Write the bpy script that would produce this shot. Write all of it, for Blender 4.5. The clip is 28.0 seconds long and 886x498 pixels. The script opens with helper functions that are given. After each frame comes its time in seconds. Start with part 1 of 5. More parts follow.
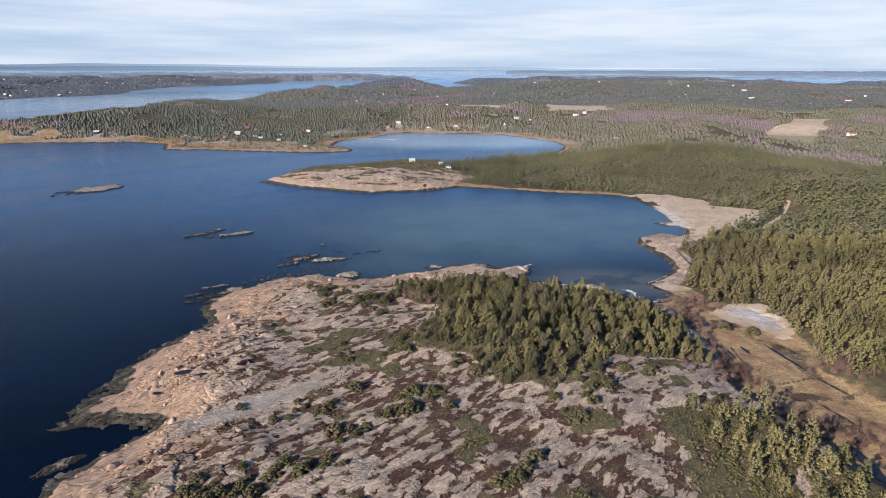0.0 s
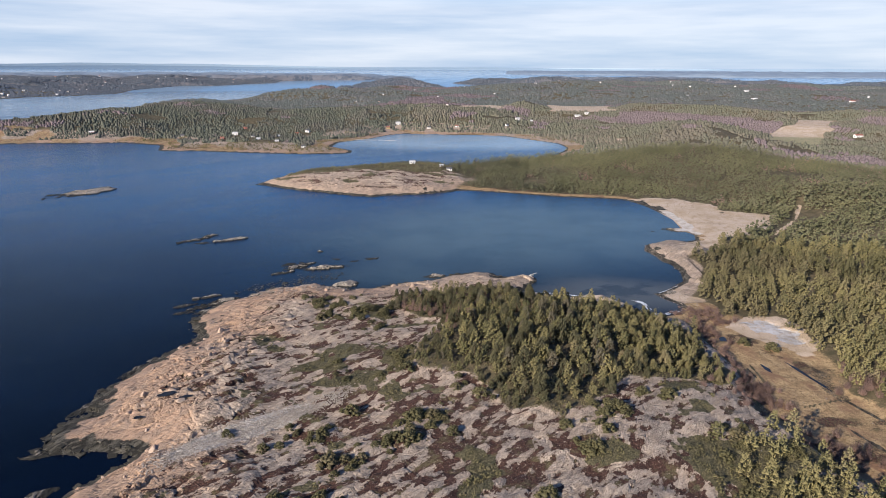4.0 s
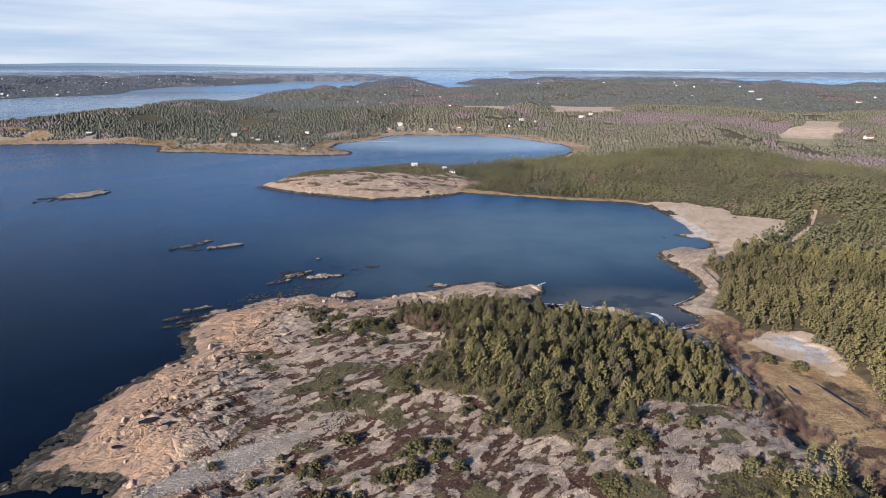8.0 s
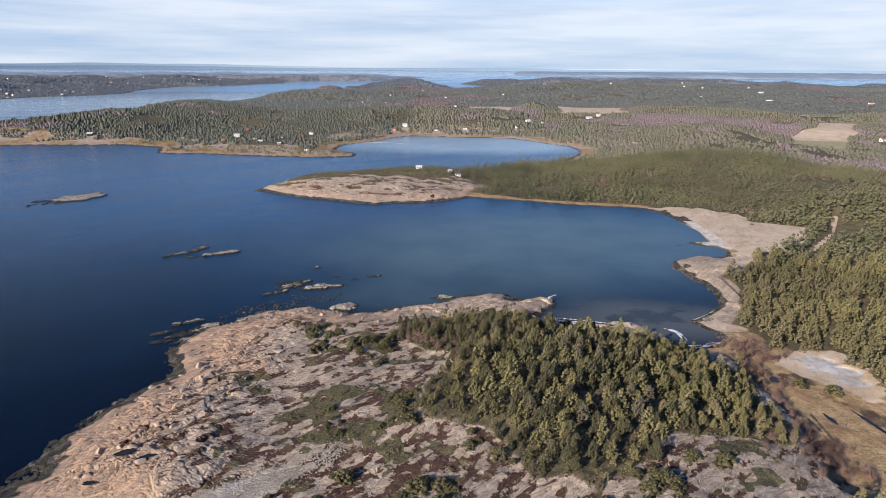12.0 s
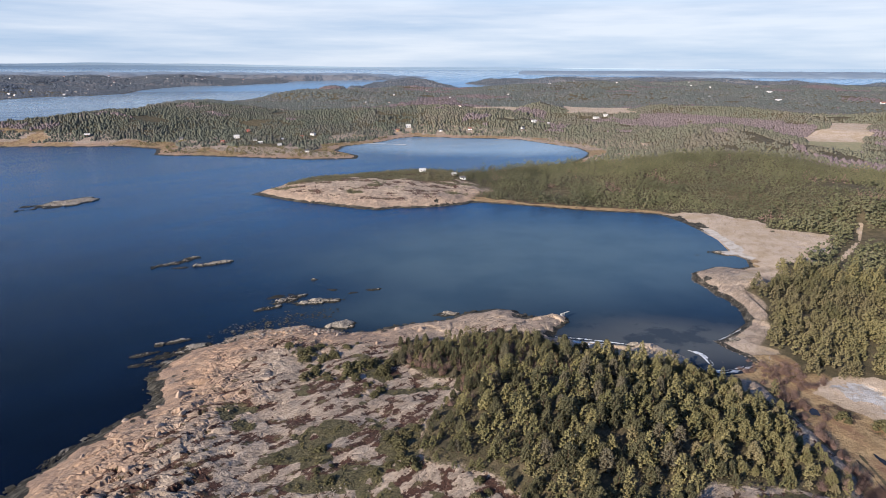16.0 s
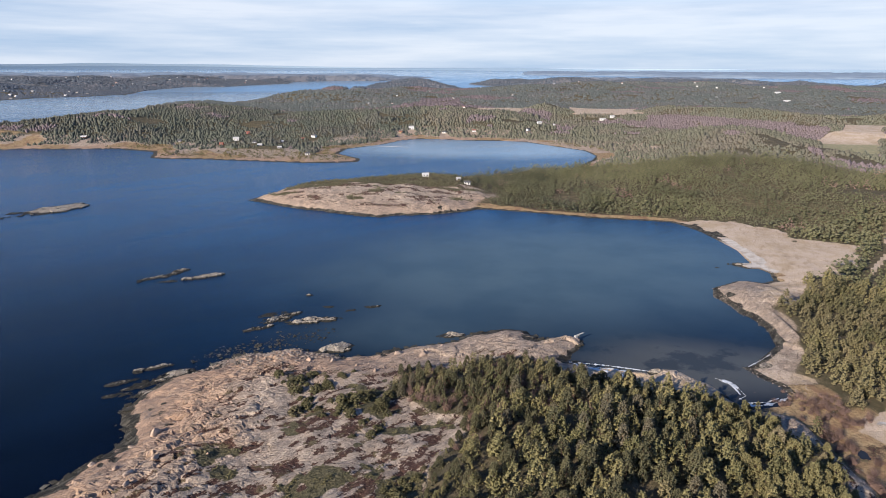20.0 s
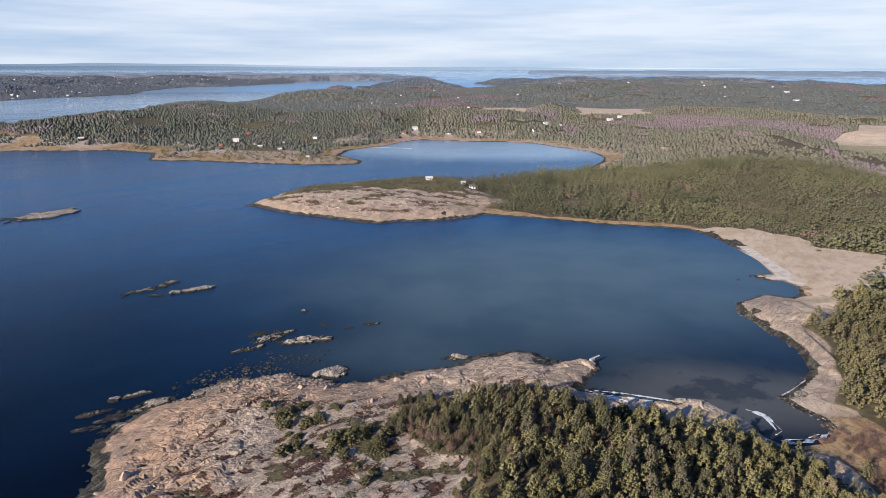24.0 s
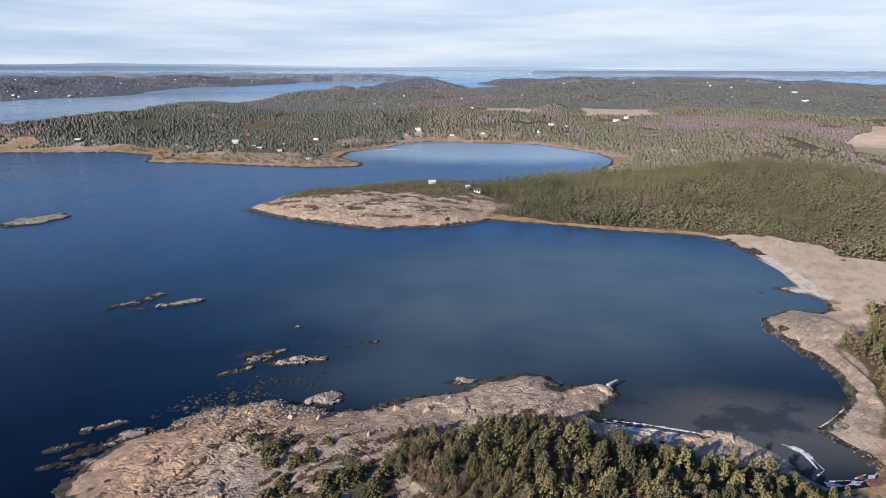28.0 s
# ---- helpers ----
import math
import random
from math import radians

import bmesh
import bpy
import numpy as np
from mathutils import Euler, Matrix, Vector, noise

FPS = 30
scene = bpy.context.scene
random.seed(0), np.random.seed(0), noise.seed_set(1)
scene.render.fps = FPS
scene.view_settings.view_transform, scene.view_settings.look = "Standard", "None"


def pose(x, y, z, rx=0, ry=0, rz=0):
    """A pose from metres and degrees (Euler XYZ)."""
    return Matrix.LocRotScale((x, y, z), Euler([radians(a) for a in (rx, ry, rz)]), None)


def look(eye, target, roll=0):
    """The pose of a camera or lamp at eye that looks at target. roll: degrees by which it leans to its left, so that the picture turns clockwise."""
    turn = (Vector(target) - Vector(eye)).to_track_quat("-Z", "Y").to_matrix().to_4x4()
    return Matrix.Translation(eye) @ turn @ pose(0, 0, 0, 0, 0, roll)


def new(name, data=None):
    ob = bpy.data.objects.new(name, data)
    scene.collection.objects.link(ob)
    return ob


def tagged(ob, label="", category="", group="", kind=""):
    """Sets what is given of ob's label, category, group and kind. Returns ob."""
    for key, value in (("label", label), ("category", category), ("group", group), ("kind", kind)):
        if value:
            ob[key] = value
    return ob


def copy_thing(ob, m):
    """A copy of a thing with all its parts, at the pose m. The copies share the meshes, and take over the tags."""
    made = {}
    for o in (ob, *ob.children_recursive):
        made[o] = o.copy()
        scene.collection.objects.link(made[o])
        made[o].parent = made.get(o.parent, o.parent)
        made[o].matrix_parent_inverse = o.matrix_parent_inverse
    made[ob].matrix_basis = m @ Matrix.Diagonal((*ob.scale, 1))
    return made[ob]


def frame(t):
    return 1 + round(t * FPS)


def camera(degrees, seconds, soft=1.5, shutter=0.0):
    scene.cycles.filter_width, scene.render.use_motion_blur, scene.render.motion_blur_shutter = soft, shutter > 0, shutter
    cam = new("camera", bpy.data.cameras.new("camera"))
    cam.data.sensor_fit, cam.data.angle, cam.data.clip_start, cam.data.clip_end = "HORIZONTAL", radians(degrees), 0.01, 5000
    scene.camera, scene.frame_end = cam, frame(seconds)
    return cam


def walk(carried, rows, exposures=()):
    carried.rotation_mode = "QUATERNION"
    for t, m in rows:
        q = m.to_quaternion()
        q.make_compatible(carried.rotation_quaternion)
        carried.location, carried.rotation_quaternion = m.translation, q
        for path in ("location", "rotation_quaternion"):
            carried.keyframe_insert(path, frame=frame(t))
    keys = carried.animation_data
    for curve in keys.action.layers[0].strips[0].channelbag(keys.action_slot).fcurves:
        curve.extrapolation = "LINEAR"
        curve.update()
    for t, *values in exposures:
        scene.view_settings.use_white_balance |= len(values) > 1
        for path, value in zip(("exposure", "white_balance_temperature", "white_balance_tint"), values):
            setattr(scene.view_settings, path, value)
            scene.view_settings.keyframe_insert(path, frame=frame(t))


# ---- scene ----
cam = camera(71.0, 28.0, soft=0.85)
PATH = [
    (0, (1.421, -0.823, 108.01), (1.452, 1.096, 107.448), 0.2),
    (3, (0.944, 10.005, 108.188), (0.976, 11.924, 107.626), 0.3),
    (8, (-0.139, 30.075, 107.755), (-0.113, 31.994, 107.194), 0.3),
    (11, (0.051, 42.378, 107.556), (0.065, 44.298, 106.996), 0.4),
    (17, (0.032, 74.516, 107.555), (0.026, 76.435, 106.993), 0.3),
    (20, (-0.438, 90.821, 107.92), (-0.452, 92.741, 107.359), 0.3),
    (25, (-0.532, 116.82, 108.14), (-0.563, 118.739, 107.577), 0.2),
    (28, (-1.126, 131.375, 107.736), (-1.164, 133.294, 107.174), 0.2),
]
walk(cam, [(t, look(eye, target, roll)) for t, eye, target, roll in PATH])

# ---- light ----
SUN_AZ, SUN_EL = radians(224), radians(23.5)      # clockwise from +y, height over the horizon
sun_dir = Vector((math.sin(SUN_AZ) * math.cos(SUN_EL), math.cos(SUN_AZ) * math.cos(SUN_EL), math.sin(SUN_EL)))
sun = new("sun", bpy.data.lights.new("sun", "SUN"))
sun.data.energy, sun.data.angle, sun.data.color = 5.15, radians(1.0), (1.0, 0.872, 0.735)
sun.matrix_world = look(sun_dir * 400, (0, 0, 0))

world = bpy.data.worlds.new("winter_sky")
scene.world = world
world.use_nodes = True
wn, wl = world.node_tree.nodes, world.node_tree.links
wn.clear()
w_out, w_bg = wn.new("ShaderNodeOutputWorld"), wn.new("ShaderNodeBackground")
w_sky = wn.new("ShaderNodeTexSky")
w_sky.sky_type, w_sky.sun_disc = "NISHITA", False
w_sky.sun_elevation, w_sky.sun_rotation = SUN_EL, SUN_AZ
w_sky.air_density, w_sky.dust_density, w_sky.ozone_density = 1.0, 0.2, 1.6
w_co, w_map = wn.new("ShaderNodeTexCoord"), wn.new("ShaderNodeMapping")
w_map.inputs["Scale"].default_value = (1.1, 1.1, 13.0)
w_map.inputs["Rotation"].default_value = (radians(2.0), radians(-1.5), 0.3)
w_n = wn.new("ShaderNodeTexNoise")
w_n.inputs["Scale"].default_value, w_n.inputs["Detail"].default_value, w_n.inputs["Roughness"].default_value = 2.1, 7, 0.55
w_r = wn.new("ShaderNodeValToRGB")
w_r.color_ramp.elements[0].position, w_r.color_ramp.elements[1].position = 0.34, 0.62
w_r.color_ramp.elements[0].color, w_r.color_ramp.elements[1].color = (0.0, 0.0, 0.0, 1), (1.0, 1.0, 1.0, 1)
w_mix = wn.new("ShaderNodeMix")
w_mix.data_type = "RGBA"
w_tone = wn.new("ShaderNodeMix")       # thin high cloud lit by the sun, in long streaks
w_tone.data_type = "RGBA"
w_tone.inputs["A"].default_value, w_tone.inputs["B"].default_value = (3.05, 3.95, 5.4, 1), (5.25, 5.65, 6.45, 1)
wl.new(w_r.outputs[0], w_tone.inputs["Factor"])
wl.new(w_tone.outputs["Result"], w_mix.inputs["B"])
wl.new(w_co.outputs["Generated"], w_map.inputs["Vector"])
wl.new(w_map.outputs[0], w_n.inputs["Vector"])
wl.new(w_n.outputs["Fac"], w_r.inputs[0])
w_sep, w_high, w_thin = wn.new("ShaderNodeSeparateXYZ"), wn.new("ShaderNodeMapRange"), wn.new("ShaderNodeMath")
w_high.inputs["From Min"].default_value, w_high.inputs["From Max"].default_value = 0.085, 0.19
w_high.inputs["To Min"].default_value, w_high.inputs["To Max"].default_value = 1.0, 0.06      # the cloud thins out overhead
w_thin.operation = "MULTIPLY"
wl.new(w_co.outputs["Generated"], w_sep.inputs[0])
wl.new(w_sep.outputs["Z"], w_high.inputs["Value"])
w_thin.inputs[0].default_value = 0.94
wl.new(w_high.outputs[0], w_thin.inputs[1])
wl.new(w_thin.outputs[0], w_mix.inputs["Factor"])
w_deep = wn.new("ShaderNodeMix")       # a clear winter sky overhead
w_deep.data_type, w_deep.blend_type = "RGBA", "MULTIPLY"
w_deep.inputs["Factor"].default_value, w_deep.inputs["B"].default_value = 1.0, (0.46, 0.75, 1.10, 1)
wl.new(w_sky.outputs[0], w_deep.inputs["A"])
w_zen, w_dim = wn.new("ShaderNodeMapRange"), wn.new("ShaderNodeMix")      # darker towards the zenith
w_zen.inputs["From Min"].default_value, w_zen.inputs["From Max"].default_value = 0.22, 0.70
w_dim.data_type, w_dim.blend_type = "RGBA", "MULTIPLY"
w_dim.inputs["B"].default_value = (0.56, 0.61, 0.71, 1)
wl.new(w_sep.outputs["Z"], w_zen.inputs["Value"])
wl.new(w_zen.outputs[0], w_dim.inputs["Factor"])
wl.new(w_deep.outputs["Result"], w_dim.inputs["A"])
wl.new(w_dim.outputs["Result"], w_mix.inputs["A"])
wl.new(w_mix.outputs["Result"], w_bg.inputs["Color"])
w_bg.inputs["Strength"].default_value = 0.100
wl.new(w_bg.outputs[0], w_out.inputs["Surface"])
scene.view_settings.exposure = 0.62


STRIKE = radians(42)        # the way the granite slabs run

# ---- materials ----
class Nodes:
    """A material with short calls for the nodes that it needs."""

    def __init__(self, name, rough=0.9, spec=0.3):
        self.mat = bpy.data.materials.new(name)
        self.mat.use_nodes = True
        self.n, self.l = self.mat.node_tree.nodes, self.mat.node_tree.links
        self.b = self.n["Principled BSDF"]
        self.b.inputs["Roughness"].default_value = rough
        self.b.inputs["Specular IOR Level"].default_value = spec
        self.where = self.n.new("ShaderNodeTexCoord").outputs["Object"]

    def put(self, value, socket):
        if hasattr(value, "is_linked"):
            self.l.new(value, socket)
        else:
            socket.default_value = (*value, 1) if isinstance(value, tuple) and len(value) == 3 and socket.type == "RGBA" else value

    def noise(self, scale, detail=4, rough=0.55, stretch=None, turn=0.0, dist=0.0):
        nd = self.n.new("ShaderNodeTexNoise")
        nd.inputs["Scale"].default_value, nd.inputs["Detail"].default_value = scale, detail
        nd.inputs["Roughness"].default_value, nd.inputs["Distortion"].default_value = rough, dist
        src = self.where
        if stretch:
            m = self.n.new("ShaderNodeMapping")
            m.vector_type = "TEXTURE"
            m.inputs["Scale"].default_value, m.inputs["Rotation"].default_value = [1 / k for k in stretch], (0, 0, turn)
            self.l.new(src, m.inputs["Vector"])
            src = m.outputs[0]
        self.l.new(src, nd.inputs["Vector"])
        return nd.outputs["Fac"]

    def cells(self, scale, stretch=None, turn=0.0, feature="DISTANCE_TO_EDGE", warp=0.0, out="Distance"):
        nd = self.n.new("ShaderNodeTexVoronoi")
        nd.feature = feature
        nd.inputs["Scale"].default_value = scale
        src = self.where
        if warp:
            w, a, k = self.n.new("ShaderNodeTexNoise"), self.n.new("ShaderNodeVectorMath"), self.n.new("ShaderNodeVectorMath")
            w.inputs["Scale"].default_value, w.inputs["Detail"].default_value = scale * 1.2, 4
            k.operation, k.inputs["Scale"].default_value = "SCALE", warp
            self.l.new(src, w.inputs["Vector"])
            self.l.new(w.outputs["Color"], k.inputs[0])
            self.l.new(src, a.inputs[0])
            self.l.new(k.outputs[0], a.inputs[1])
            src = a.outputs[0]
        if stretch:
            m = self.n.new("ShaderNodeMapping")
            m.vector_type = "TEXTURE"
            m.inputs["Scale"].default_value, m.inputs["Rotation"].default_value = [1 / k for k in stretch], (0, 0, turn)
            self.l.new(src, m.inputs["Vector"])
            src = m.outputs[0]
        self.l.new(src, nd.inputs["Vector"])
        return nd.outputs[out]

    def step(self, value, lo, hi):
        nd = self.n.new("ShaderNodeMapRange")
        nd.interpolation_type = "SMOOTHSTEP"
        nd.inputs["From Min"].default_value, nd.inputs["From Max"].default_value = lo, hi
        self.l.new(value, nd.inputs["Value"])
        return nd.outputs["Result"]

    def math(self, op, a, b=0.0):
        nd = self.n.new("ShaderNodeMath")
        nd.operation = op
        self.put(a, nd.inputs[0])
        self.put(b, nd.inputs[1])
        return nd.outputs[0]

    def mix(self, fac, a, b, blend="MIX"):
        nd = self.n.new("ShaderNodeMix")
        nd.data_type, nd.blend_type = "RGBA", blend
        self.put(fac, nd.inputs["Factor"])
        self.put(a, nd.inputs["A"])
        self.put(b, nd.inputs["B"])
        return nd.outputs["Result"]

    def attr(self, name):
        nd = self.n.new("ShaderNodeAttribute")
        nd.attribute_name = name
        return nd.outputs["Fac"]

    def island(self):
        return self.n.new("ShaderNodeNewGeometry").outputs["Random Per Island"]

    def rand(self):
        return self.n.new("ShaderNodeObjectInfo").outputs["Random"]

    def bump(self, height, strength=0.5, dist=0.1):
        nd = self.n.new("ShaderNodeBump")
        nd.inputs["Strength"].default_value, nd.inputs["Distance"].default_value = strength, dist
        self.l.new(height, nd.inputs["Height"])
        self.l.new(nd.outputs[0], self.b.inputs["Normal"])

    def color(self, c):
        self.put(c, self.b.inputs["Base Color"])
        return self.mat

    def rough(self, r):
        self.put(r, self.b.inputs["Roughness"])


def ground_material():
    g = Nodes("coast_ground", 0.92, 0.25)
    mid, fine = g.noise(0.22, 5, 0.6), g.noise(1.7, 4, 0.65)
    streak = g.noise(0.20, 6, 0.60, (1.0, 2.8, 1.0), STRIKE, 0.6)
    crack = g.cells(0.07, (0.8, 3.4, 1.0), STRIKE, warp=14.0)
    crack2 = g.cells(0.20, (1.0, 2.0, 1.0), STRIKE + 0.12, warp=2.6)
    block = g.cells(0.20, (1.0, 2.0, 1.0), STRIKE + 0.12, "F1", 2.6, "Color")
    # granite: warm pink by the sea, grey with lichen farther in
    pink = g.mix(g.step(streak, 0.36, 0.66), (0.49, 0.325, 0.218), (0.33, 0.232, 0.170))
    grey = g.mix(g.step(streak, 0.34, 0.66), (0.495, 0.402, 0.318), (0.335, 0.265, 0.205))
    rock = g.mix(g.attr("pink"), grey, pink)
    rock = g.mix(g.math("MULTIPLY", g.step(mid, 0.55, 0.75), 0.8), rock, (0.21, 0.18, 0.165))
    rock = g.mix(g.math("MULTIPLY", g.step(fine, 0.5, 0.8), 0.4), rock, (0.52, 0.46, 0.42))
    shade = g.n.new("ShaderNodeRGBToBW")
    g.l.new(block, shade.inputs[0])
    rock = g.mix(g.math("MULTIPLY", g.step(shade.outputs[0], 0.3, 0.9), 0.35), rock, (0.20, 0.165, 0.14))
    seam = g.math("MAXIMUM", g.math("SUBTRACT", 1.0, g.step(crack, 0.0, 0.035)), g.math("MULTIPLY", g.math("SUBTRACT", 1.0, g.step(crack2, 0.0, 0.09)), g.step(mid, 0.45, 0.6)))
    rock = g.mix(g.math("MULTIPLY", seam, 0.32), rock, (0.085, 0.065, 0.055))
    # heather and crowberry in the hollows
    heath = g.mix(g.step(fine, 0.35, 0.7), (0.050, 0.026, 0.021), (0.112, 0.058, 0.041))
    heath = g.mix(g.step(mid, 0.5, 0.68), heath, (0.125, 0.105, 0.055))
    # dry winter grass, reeds and forest floor
    grass = g.mix(g.step(mid, 0.35, 0.66), (0.425, 0.308, 0.172), (0.295, 0.202, 0.112))
    grass = g.mix(g.math("MULTIPLY", g.step(g.noise(0.9, 5, 0.75), 0.44, 0.66), 0.75), grass, (0.135, 0.092, 0.048))
    grass = g.mix(g.step(g.noise(0.06, 5, 0.65, (1.0, 2.2, 1.0), 1.9), 0.50, 0.66), grass, (0.22, 0.13, 0.08))
    sand = g.mix(g.step(g.noise(0.07, 6, 0.65), 0.38, 0.66), (0.52, 0.42, 0.335), (0.42, 0.325, 0.225))
    sand = g.mix(g.math("MULTIPLY", g.step(g.noise(0.12, 6, 0.7, (1.0, 2.6, 1.0), 1.2), 0.50, 0.66), 0.65), sand, (0.335, 0.25, 0.165))
    sand = g.mix(g.math("MULTIPLY", g.step(fine, 0.52, 0.72), 0.5), sand, (0.23, 0.175, 0.10))
    floor = g.mix(g.step(mid, 0.4, 0.65), (0.075, 0.066, 0.038), (0.135, 0.108, 0.066))
    # woods too far off for single trees, bluish haze put into their colour
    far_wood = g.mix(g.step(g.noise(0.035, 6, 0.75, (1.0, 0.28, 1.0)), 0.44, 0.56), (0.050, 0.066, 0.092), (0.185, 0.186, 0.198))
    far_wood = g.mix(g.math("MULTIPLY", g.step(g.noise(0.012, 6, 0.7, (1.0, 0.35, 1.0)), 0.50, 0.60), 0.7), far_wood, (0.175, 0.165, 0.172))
    edge = g.math("MULTIPLY", g.math("SUBTRACT", fine, 0.5), 0.7)

    def over(base, name, top, lo=0.35, hi=0.65):
        return g.mix(g.step(g.math("ADD", g.attr(name), edge), lo, hi), base, top)
    c = over(floor, "rock", rock)
    c = g.mix(g.step(g.math("ADD", g.attr("heath"), g.math("MULTIPLY", g.math("SUBTRACT", g.noise(0.85, 7, 0.74, (1.0, 1.8, 1.0), STRIKE), 0.5), 4.4)), 0.45, 0.57), c, heath)
    c = over(c, "scrub", g.mix(g.step(fine, 0.35, 0.7), (0.070, 0.066, 0.036), (0.155, 0.132, 0.075)))
    c = over(c, "grass", grass)
    c = over(c, "sand", sand)
    c = over(c, "crop", g.mix(g.step(mid, 0.4, 0.65), (0.27, 0.255, 0.145), (0.35, 0.305, 0.19)))
    c = over(c, "pale", g.mix(g.step(mid, 0.4, 0.65), (0.54, 0.50, 0.46), (0.40, 0.345, 0.29)))
    c = g.mix(g.step(g.math("ADD", g.attr("ice"), g.math("MULTIPLY", g.math("SUBTRACT", g.noise(0.35, 6, 0.72), 0.5), 3.2)), 0.45, 0.85), c, g.mix(g.step(mid, 0.4, 0.66), (0.50, 0.50, 0.52), (0.34, 0.30, 0.26)))
    # the farthest ground fades to a painted haze blue
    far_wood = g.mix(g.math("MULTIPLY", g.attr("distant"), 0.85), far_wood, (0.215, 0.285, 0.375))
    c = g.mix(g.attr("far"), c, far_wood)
    c = over(c, "wet", g.mix(g.step(streak, 0.42, 0.66), (0.022, 0.021, 0.018), (0.115, 0.105, 0.085)), 0.35, 0.6)
    strata = g.noise(0.75, 5, 0.65, (0.7, 4.2, 1.0), STRIKE, 0.8)
    rough_rock = g.math("MULTIPLY", g.math("ADD", g.math("MULTIPLY", strata, 1.5), g.noise(0.6, 6, 0.7)), g.attr("rock"))
    stone = g.math("MULTIPLY", g.math("ADD", g.math("MULTIPLY", streak, 0.9), g.math("MULTIPLY", g.math("ADD", g.step(crack, 0.0, 0.09), g.math("MULTIPLY", g.step(crack2, 0.0, 0.2), 0.3)), 0.55)), g.math("MULTIPLY", g.attr("rock"), g.math("SUBTRACT", 1.0, g.attr("heath"))))
    g.bump(g.math("ADD", g.math("ADD", g.math("MULTIPLY", mid, 1.6), rough_rock), g.math("ADD", fine, stone)), 0.85, 0.45)
    return g.color(c)


def water_material():
    g = Nodes("sea_water", 0.12, 0.11)
    g.b.inputs["IOR"].default_value = 1.33
    wind = g.noise(0.012, 5, 0.62, (1.0, 2.2, 1.0), 0.5)
    slick = g.noise(0.006, 6, 0.62, (1.0, 3.4, 1.0), 0.75, 1.2)
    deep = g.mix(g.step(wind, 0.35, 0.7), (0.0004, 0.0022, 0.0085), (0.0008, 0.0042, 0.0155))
    shallow = g.mix(g.step(g.noise(0.022, 4), 0.35, 0.7), (0.066, 0.104, 0.130), (0.046, 0.080, 0.108))
    sandy = g.mix(g.step(g.noise(0.06, 5, 0.6), 0.50, 0.60), (0.072, 0.078, 0.080), (0.036, 0.043, 0.050))
    # farther out a lighter blue stands in for the sky reflected at low angles
    c = g.mix(g.attr("offshore_sheen"), deep, g.mix(g.step(slick, 0.38, 0.64), (0.0035, 0.040, 0.125), (0.007, 0.060, 0.165)))
    c = g.mix(g.attr("shoal"), c, shallow)
    c = g.mix(g.attr("sandy"), c, sandy)
    # pale sky reflection painted into the cove and the far water
    c = g.mix(g.attr("sky_sheen"), c, g.mix(g.step(slick, 0.35, 0.7), (0.26, 0.365, 0.475), (0.20, 0.305, 0.42)))
    g.rough(g.math("ADD", 0.09, g.math("MULTIPLY", g.step(slick, 0.42, 0.66), 0.11)))
    g.bump(g.math("ADD", g.noise(0.55, 5, 0.6, (1.0, 2.0, 1.0), 0.9), g.math("ADD", g.math("MULTIPLY", g.noise(0.10, 3), 1.5), g.math("MULTIPLY", g.noise(1.6, 4, 0.6, (1.0, 2.4, 1.0), 0.7), 0.8))), 0.17, 0.5)
    return g.color(c)


def leaf_material(name, dark, light, dry, by_object=False, other=None):
    """Needles or twigs: each clump its own shade, stands and patches of another tone."""
    g = Nodes(name, 0.85, 0.2)
    v = g.island()
    c = g.mix(g.step(v, -1.2, 2.2), dark, light)
    c = g.mix(g.math("MULTIPLY", g.step(v, 0.93, 0.98), 0.35), c, dry)
    tone = g.attr("tone")
    c = g.mix(g.math("MULTIPLY", g.step(tone, 0.45, 1.0), 0.5), c, light)
    c = g.mix(g.math("MULTIPLY", g.step(tone, 0.0, 0.35), 0.0 if by_object else 0.25), c, light)
    c = g.mix(g.math("MULTIPLY", g.step(tone, 0.92, 0.97), 0.4), c, dry)
    if other:
        c = g.mix(g.math("MULTIPLY", g.step(g.noise(0.009, 5, 0.6), 0.46, 0.60), 0.85), c, other)
    c = g.mix(g.math("MULTIPLY", g.step(g.noise(0.03, 4, 0.6), 0.46, 0.62), 0.6), c, dark)
    if by_object:
        r = g.rand()
        c = g.mix(g.math("MULTIPLY", r, 0.45), c, light)
        c = g.mix(g.math("MULTIPLY", g.step(r, 0.80, 0.95), 0.6), c, dry)
    c = g.mix(g.math("MULTIPLY", g.step(g.noise(2.6, 4, 0.7), 0.45, 0.72), 0.5), c, dark)
    g.bump(g.noise(3.5, 4, 0.7), 0.8, 0.25)
    return g.color(c)


def plain_material(name, a, b, scale=2.0, rough=0.85, spec=0.3, bump=0.3, dist=0.05):
    g = Nodes(name, rough, spec)
    n = g.noise(scale, 5, 0.6)
    g.bump(n, bump, dist)
    return g.color(g.mix(g.step(n, 0.35, 0.68), a, b))


M_GROUND, M_WATER = ground_material(), water_material()
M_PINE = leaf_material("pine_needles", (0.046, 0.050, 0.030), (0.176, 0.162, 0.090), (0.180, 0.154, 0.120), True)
# yellower, brighter copy of the needles with sunlight put into the colour
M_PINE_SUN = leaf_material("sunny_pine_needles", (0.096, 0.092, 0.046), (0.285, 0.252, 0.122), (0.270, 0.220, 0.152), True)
M_WOOD = leaf_material("wood_pine_needles", (0.076, 0.081, 0.038), (0.299, 0.257, 0.121), (0.241, 0.191, 0.139), other=(0.152, 0.129, 0.076))
M_BAY = leaf_material("bay_pine_needles", (0.080, 0.088, 0.048), (0.208, 0.196, 0.108), (0.210, 0.176, 0.136), other=(0.128, 0.126, 0.078))
